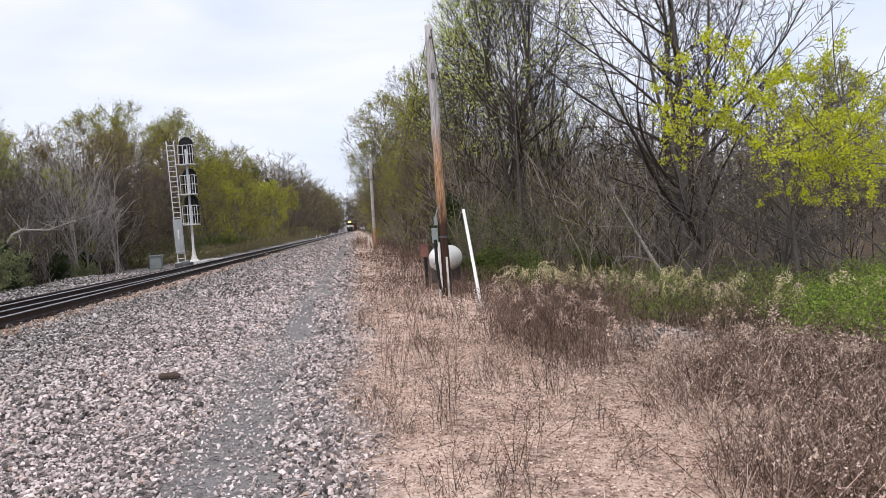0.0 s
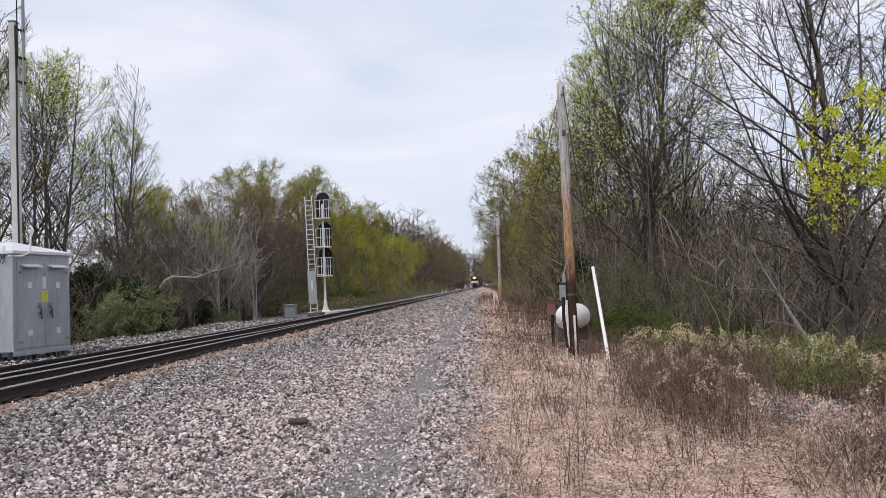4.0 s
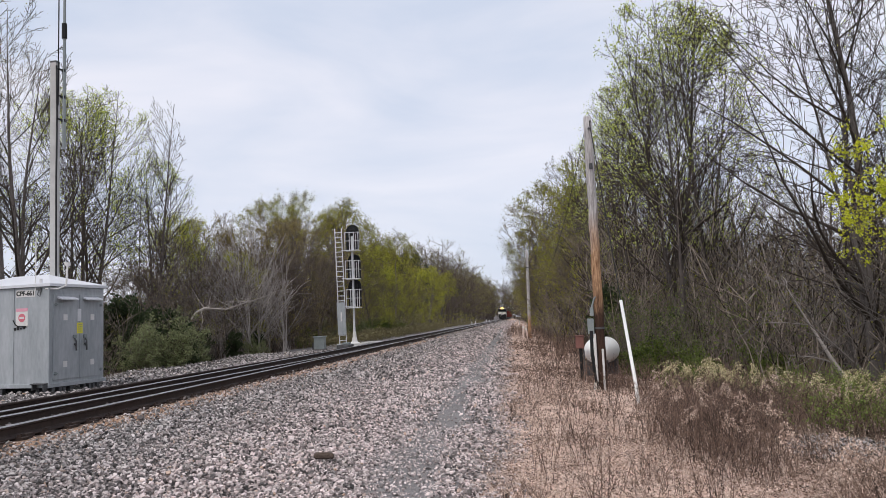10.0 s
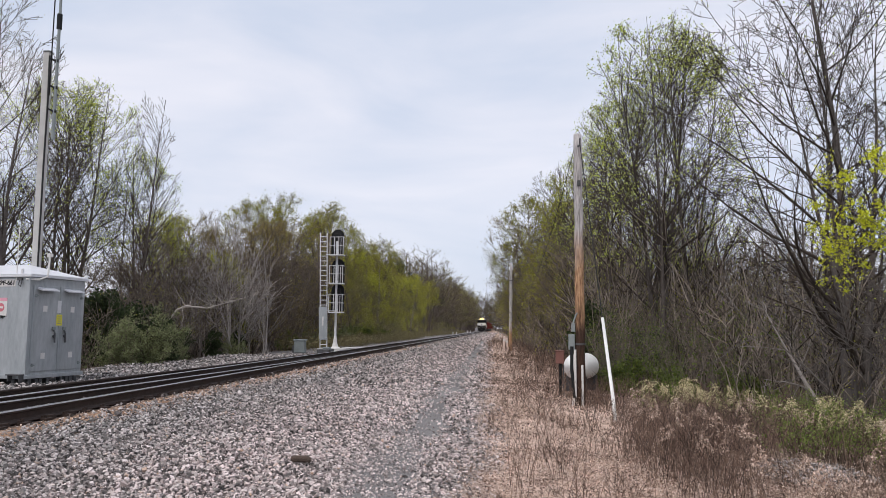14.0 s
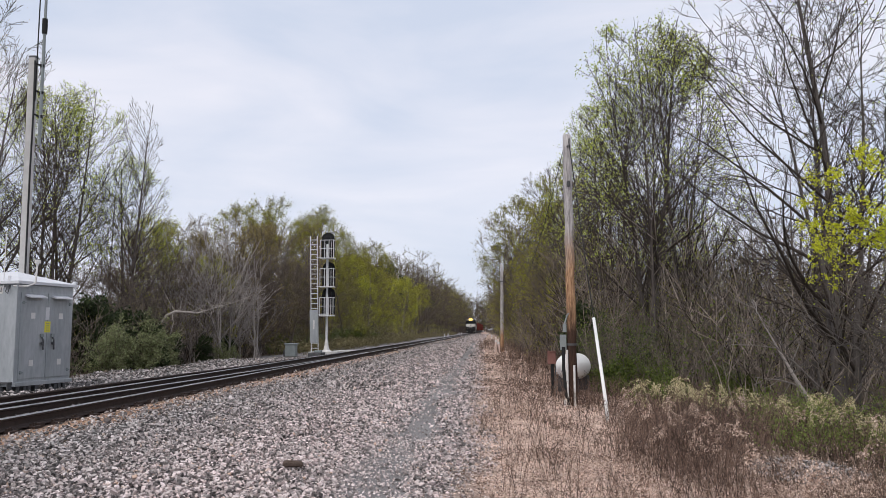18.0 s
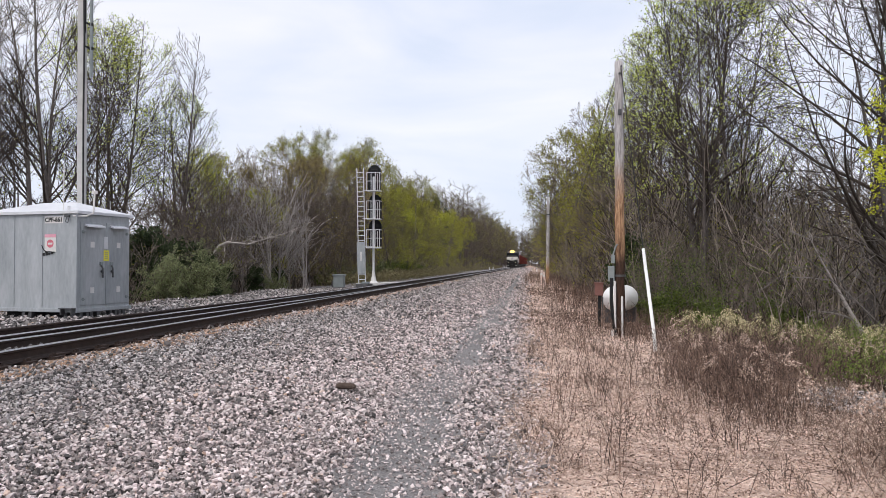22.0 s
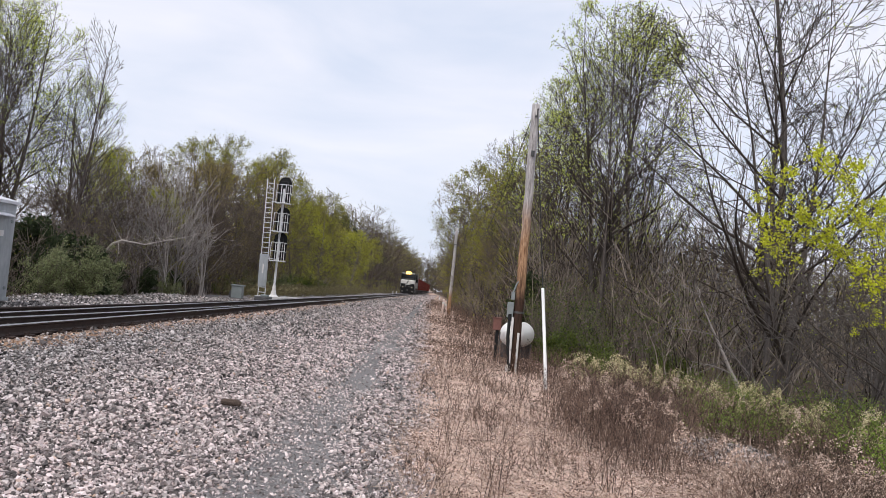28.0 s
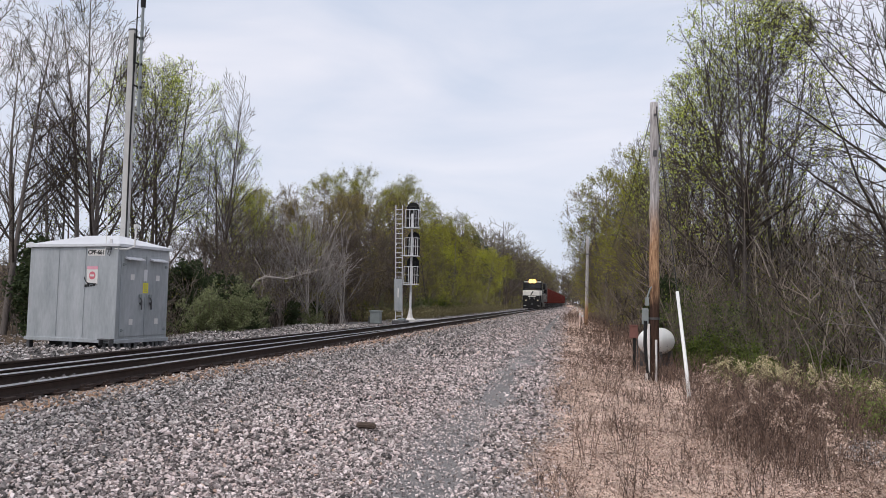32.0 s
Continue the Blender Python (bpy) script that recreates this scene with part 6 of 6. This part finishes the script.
# ---- the train ----
M_CARRED = two_tone("red_oxide_paint", (0.10, 0.020, 0.015), (0.24, 0.05, 0.034), 1.5, 0.8, 0.0, 0.2, 0.004)
M_LOCO = two_tone("glossy_black_paint", (0.006, 0.006, 0.007), (0.022, 0.021, 0.022), 1.5, 0.4, 0.0, 0.05, 0.003)
M_LOCOWHITE = two_tone("soiled_white_paint", (0.62, 0.60, 0.55), (0.86, 0.84, 0.80), 2.0, 0.5, 0.0, 0.05, 0.003)
M_LAMP = glow("lit_headlight", (1.0, 0.66, 0.17), 2.4)
M_DITCH = glow("lit_ditch_light", (1.0, 0.85, 0.6), 0.25)
M_PANE = Stuff("cab_glass", 0.08, 0.0, 0.6)
M_PANE.b.inputs["Base Color"].default_value = (0.015, 0.017, 0.02, 1)
M_PANE = M_PANE.m


def wheelset(parent, y, r=0.53):
    w = part("wheelset", Build().tube([(-0.72, 0, 0), (0.72, 0, 0)], 0.09, 8), M_STEEL, parent, "", pose(0, y, r))
    for x in (-0.72, 0.72):
        part("wheel", Build().tube([(x - 0.07, 0, 0), (x + 0.05, 0, 0), (x + 0.07, 0, 0)], [r, r, r + 0.02], 18), M_STEEL, w)
    return w


def build_locomotive():
    loco = thing("locomotive", pose(0, 0, 0), "black diesel locomotive with a white nose band and lit headlight", "locomotive")
    cab = part("cab", Build().prism([(1.25, 1.5), (4.0, 1.5), (4.0, 4.5), (1.55, 4.5), (1.25, 4.2)], "x", -1.55, 1.55), M_LOCO, loco)
    part("cab_roof", Build().prism([(-1.5, 4.5), (1.5, 4.5), (1.1, 4.72), (-1.1, 4.72)], "y", 1.5, 4.1), M_LOCO, cab)
    for x0, x1 in ((-1.4, -0.55), (-0.45, 0.45), (0.55, 1.4)):
        part("windscreen", Build().box(x0, x1, 1.21, 1.26, 3.42, 4.1, 0.02), M_PANE, cab, "dark tinted windscreen pane")
    for x in (-1.57, 1.53):
        part("side_window", Build().box(x, x + 0.04, 1.9, 3.2, 3.3, 4.05), M_PANE, cab)
    nose = part("nose", Build().prism([(0.25, 1.5), (1.3, 1.5), (1.3, 3.4), (0.75, 3.3), (0.25, 2.95)], "x", -1.2, 1.2), M_LOCO, loco)
    part("nose_band", Build().prism([(0.20, 2.22), (0.35, 2.22), (0.35, 3.03), (0.20, 2.93)], "x", -1.22, 1.22), M_LOCOWHITE, nose, "white band across the nose")
    for x0, x1 in ((-1.57, -1.2), (1.2, 1.57)):
        part("cab_band", Build().box(x0, x1, 1.2, 1.3, 2.25, 3.05), M_LOCOWHITE, cab, "white band beside the nose")
    part("emblem", Build().prism([(-0.28, 2.35), (-0.05, 2.35), (0.25, 2.85), (0.05, 2.9), (-0.12, 2.6)], "y", 0.17, 0.2), M_LOCO, nose, "plain black emblem shape")
    lamp = part("headlight", Build().box(-0.58, 0.58, 1.12, 1.5, 4.22, 4.82, 0.05), M_LOCO, cab)
    # lenses larger than life, so that their shape includes the glare
    for x in (-0.27, 0.27):
        part("lens", Build().tube([(x, 1.08, 4.55), (x, 1.12, 4.55)], 0.33, 16), M_LAMP, lamp, "bright yellow lit lens")
    part("lower_light_bar", Build().box(-0.6, 0.6, 0.16, 0.22, 2.0, 2.16), M_LOCOWHITE, nose)
    for x in (-0.95, 0.95):
        d = part("ditch_light", Build().box(x - 0.17, x + 0.17, -0.05, 0.2, 1.3, 1.6, 0.03), M_LOCO, loco)
        part("lens", Build().tube([(x, -0.07, 1.45), (x, -0.04, 1.45)], 0.09, 12), M_DITCH, d)
    part("hood", Build().box(-0.95, 0.95, 4.0, 21.2, 1.5, 4.35, 0.1), M_LOCO, loco)
    for x0, x1 in ((-1.45, -0.97), (0.97, 1.45)):
        part("equipment_locker", Build().box(x0, x1, 8.0, 21.0, 1.5, 2.75, 0.06), M_LOCO, loco)
    part("roof_edge", Build().box(-1.35, 1.35, 1.2, 1.56, 4.36, 4.52, 0.02), M_LOCOWHITE, loco, "soiled white edge of the cab roof")
    # full-width black end of the hood, added to screen the cars behind
    part("rear_cab", Build().box(-1.5, 1.5, 20.9, 23.6, 1.3, 4.3, 0.15), M_LOCO, loco)
    part("dynamic_brake", Build().box(-1.2, 1.2, 5.2, 7.8, 3.6, 4.55, 0.1), M_LOCO, loco)
    rad = part("radiator", Build().box(-1.5, 1.5, 15.5, 20.6, 3.5, 4.6, 0.15), M_LOCO, loco)
    for k in range(3):
        part("fan", Build().tube([(0, 16.4 + 1.6 * k, 4.58), (0, 16.4 + 1.6 * k, 4.72)], 0.68, 16), M_STEEL, rad)
    part("exhaust", Build().box(-0.3, 0.3, 10.6, 11.6, 4.3, 4.65, 0.04), M_STEEL, loco)
    for x0, x1 in ((-0.965, -0.95), (0.95, 0.965)):
        part("side_stripe", Build().box(x0, x1, 4.2, 20.8, 3.3, 3.45), M_LOCOWHITE, loco, "thin white line along the hood")
    part("frame", Build().box(-1.52, 1.52, 0.3, 21.8, 1.15, 1.5, 0.04), M_LOCO, loco)
    pilot = part("pilot", Build().prism([(0.05, 0.14), (0.4, 0.14), (0.4, 1.3), (-0.02, 1.3)], "x", -1.42, 1.42), M_LOCO, loco)
    part("coupler", Build().box(-0.13, 0.13, -0.45, 0.1, 0.72, 1.0, 0.04), M_STEEL, pilot)
    for x0, x1 in ((-1.3, -0.9), (0.9, 1.3)):
        part("step_light", Build().box(x0, x1, -0.0, 0.04, 0.5, 0.58), M_LOCOWHITE, pilot)
    for x in (-1.48, -0.35, 0.35, 1.48):
        part("handrail", Build().tube([(x, 0.12, 1.5), (x, 0.12, 2.5)], 0.022, 6), M_LOCOWHITE, loco)
    for x in (-1.48, 1.48):
        part("handrail", Build().tube([(x, 4.2, 2.5), (x, 21.6, 2.5)], 0.022, 6), M_LOCOWHITE, loco)
        for k in range(9):
            part("stanchion", Build().tube([(x, 4.4 + 2.1 * k, 1.5), (x, 4.4 + 2.1 * k, 2.5)], 0.02, 6), M_LOCOWHITE, loco)
    part("fuel_tank", Build().box(-1.35, 1.35, 7.6, 14.0, 0.35, 1.15, 0.2), M_LOCO, loco)
    turning = []
    for y0 in (1.6, 15.6):
        truck = part("truck", Build().box(-1.2, -1.02, y0, y0 + 4.6, 0.35, 0.95, 0.08).box(1.02, 1.2, y0, y0 + 4.6, 0.35, 0.95, 0.08).box(-1.1, 1.1, y0 + 2.0, y0 + 2.6, 0.4, 0.9), M_STEEL, loco)
        for k in range(3):
            turning.append(wheelset(truck, y0 + 0.5 + 1.8 * k))
    return loco, turning


locomotive, WHEELS = build_locomotive()
CARS = []


def build_cars():
    car = thing("gondola_car", pose(0, 0, 0), "red-oxide open freight car with ribbed steel sides", "freight car", "cars of the train")
    for x0, x1 in ((-1.52, -1.46), (1.46, 1.52)):
        part("side_wall", Build().box(x0, x1, 0.5, 14.5, 1.1, 3.75, 0.01), M_CARRED, car)
        part("top_rail", Build().box(x0 - 0.05, x1 + 0.05, 0.5, 14.5, 3.72, 3.86, 0.02), M_CARRED, car)
    for y0, y1 in ((0.5, 0.56), (14.44, 14.5)):
        part("end_wall", Build().box(-1.46, 1.46, y0, y1, 1.1, 3.75), M_CARRED, car)
    part("floor", Build().box(-1.5, 1.5, 0.5, 14.5, 1.0, 1.12), M_CARRED, car)
    rib = Build().box(-0.05, 0.05, -0.06, 0.06, 1.05, 3.75, 0.01).mesh("rib", M_CARRED)
    for k in range(11):
        for x in (-1.56, 1.56):
            part("rib", rib, None, car, "", pose(x, 0.6 + 1.38 * k, 0))
    for x in (-1.3, 1.3):
        part("end_post", Build().box(x - 0.06, x + 0.06, 0.4, 0.5, 1.05, 3.8), M_CARRED, car)
    part("sill", Build().box(-0.25, 0.25, -0.1, 15.1, 0.75, 1.05), M_STEEL, car)
    for y in (2.0, 13.0):
        truck = part("truck", Build().box(-1.15, -1.0, y - 1.2, y + 1.2, 0.3, 0.7, 0.08).box(1.0, 1.15, y - 1.2, y + 1.2, 0.3, 0.7, 0.08).box(-1.1, 1.1, y - 0.2, y + 0.2, 0.45, 0.75), M_STEEL, car)
        for dy in (-0.88, 0.88):
            wheelset(truck, y + dy, 0.46)
    CARS.append(car)
    for i in range(1, 11):
        CARS.append(copy_thing(car, pose(0, 0, 0)))


build_cars()


def ahead(t):
    """How far off the locomotive's nose is."""
    return 124.0 + 10.0 * (32.0 - t) - 0.07 * (32.0 - t) ** 2


def motions():
    """The train rolls towards the camera and gathers a little speed."""
    mid = (TRACK_NEAR + TRACK_FAR) / 2
    times = [k * 0.5 for k in range(65)]
    for ob, behind in [(locomotive, 0.0)] + [(c, 24.6 + 15.2 * i) for i, c in enumerate(CARS)]:
        walk(ob, [(t, pose(mid, ahead(t) + behind, HEAD)) for t in times])
    turns = [k / 15 for k in range(481)]
    for w in WHEELS:
        y = w.location.y
        walk(w, [(t, pose(0, y, 0.53, math.degrees((ahead(0.0) - ahead(t)) / 0.53), 0, 0)) for t in turns])


motions()
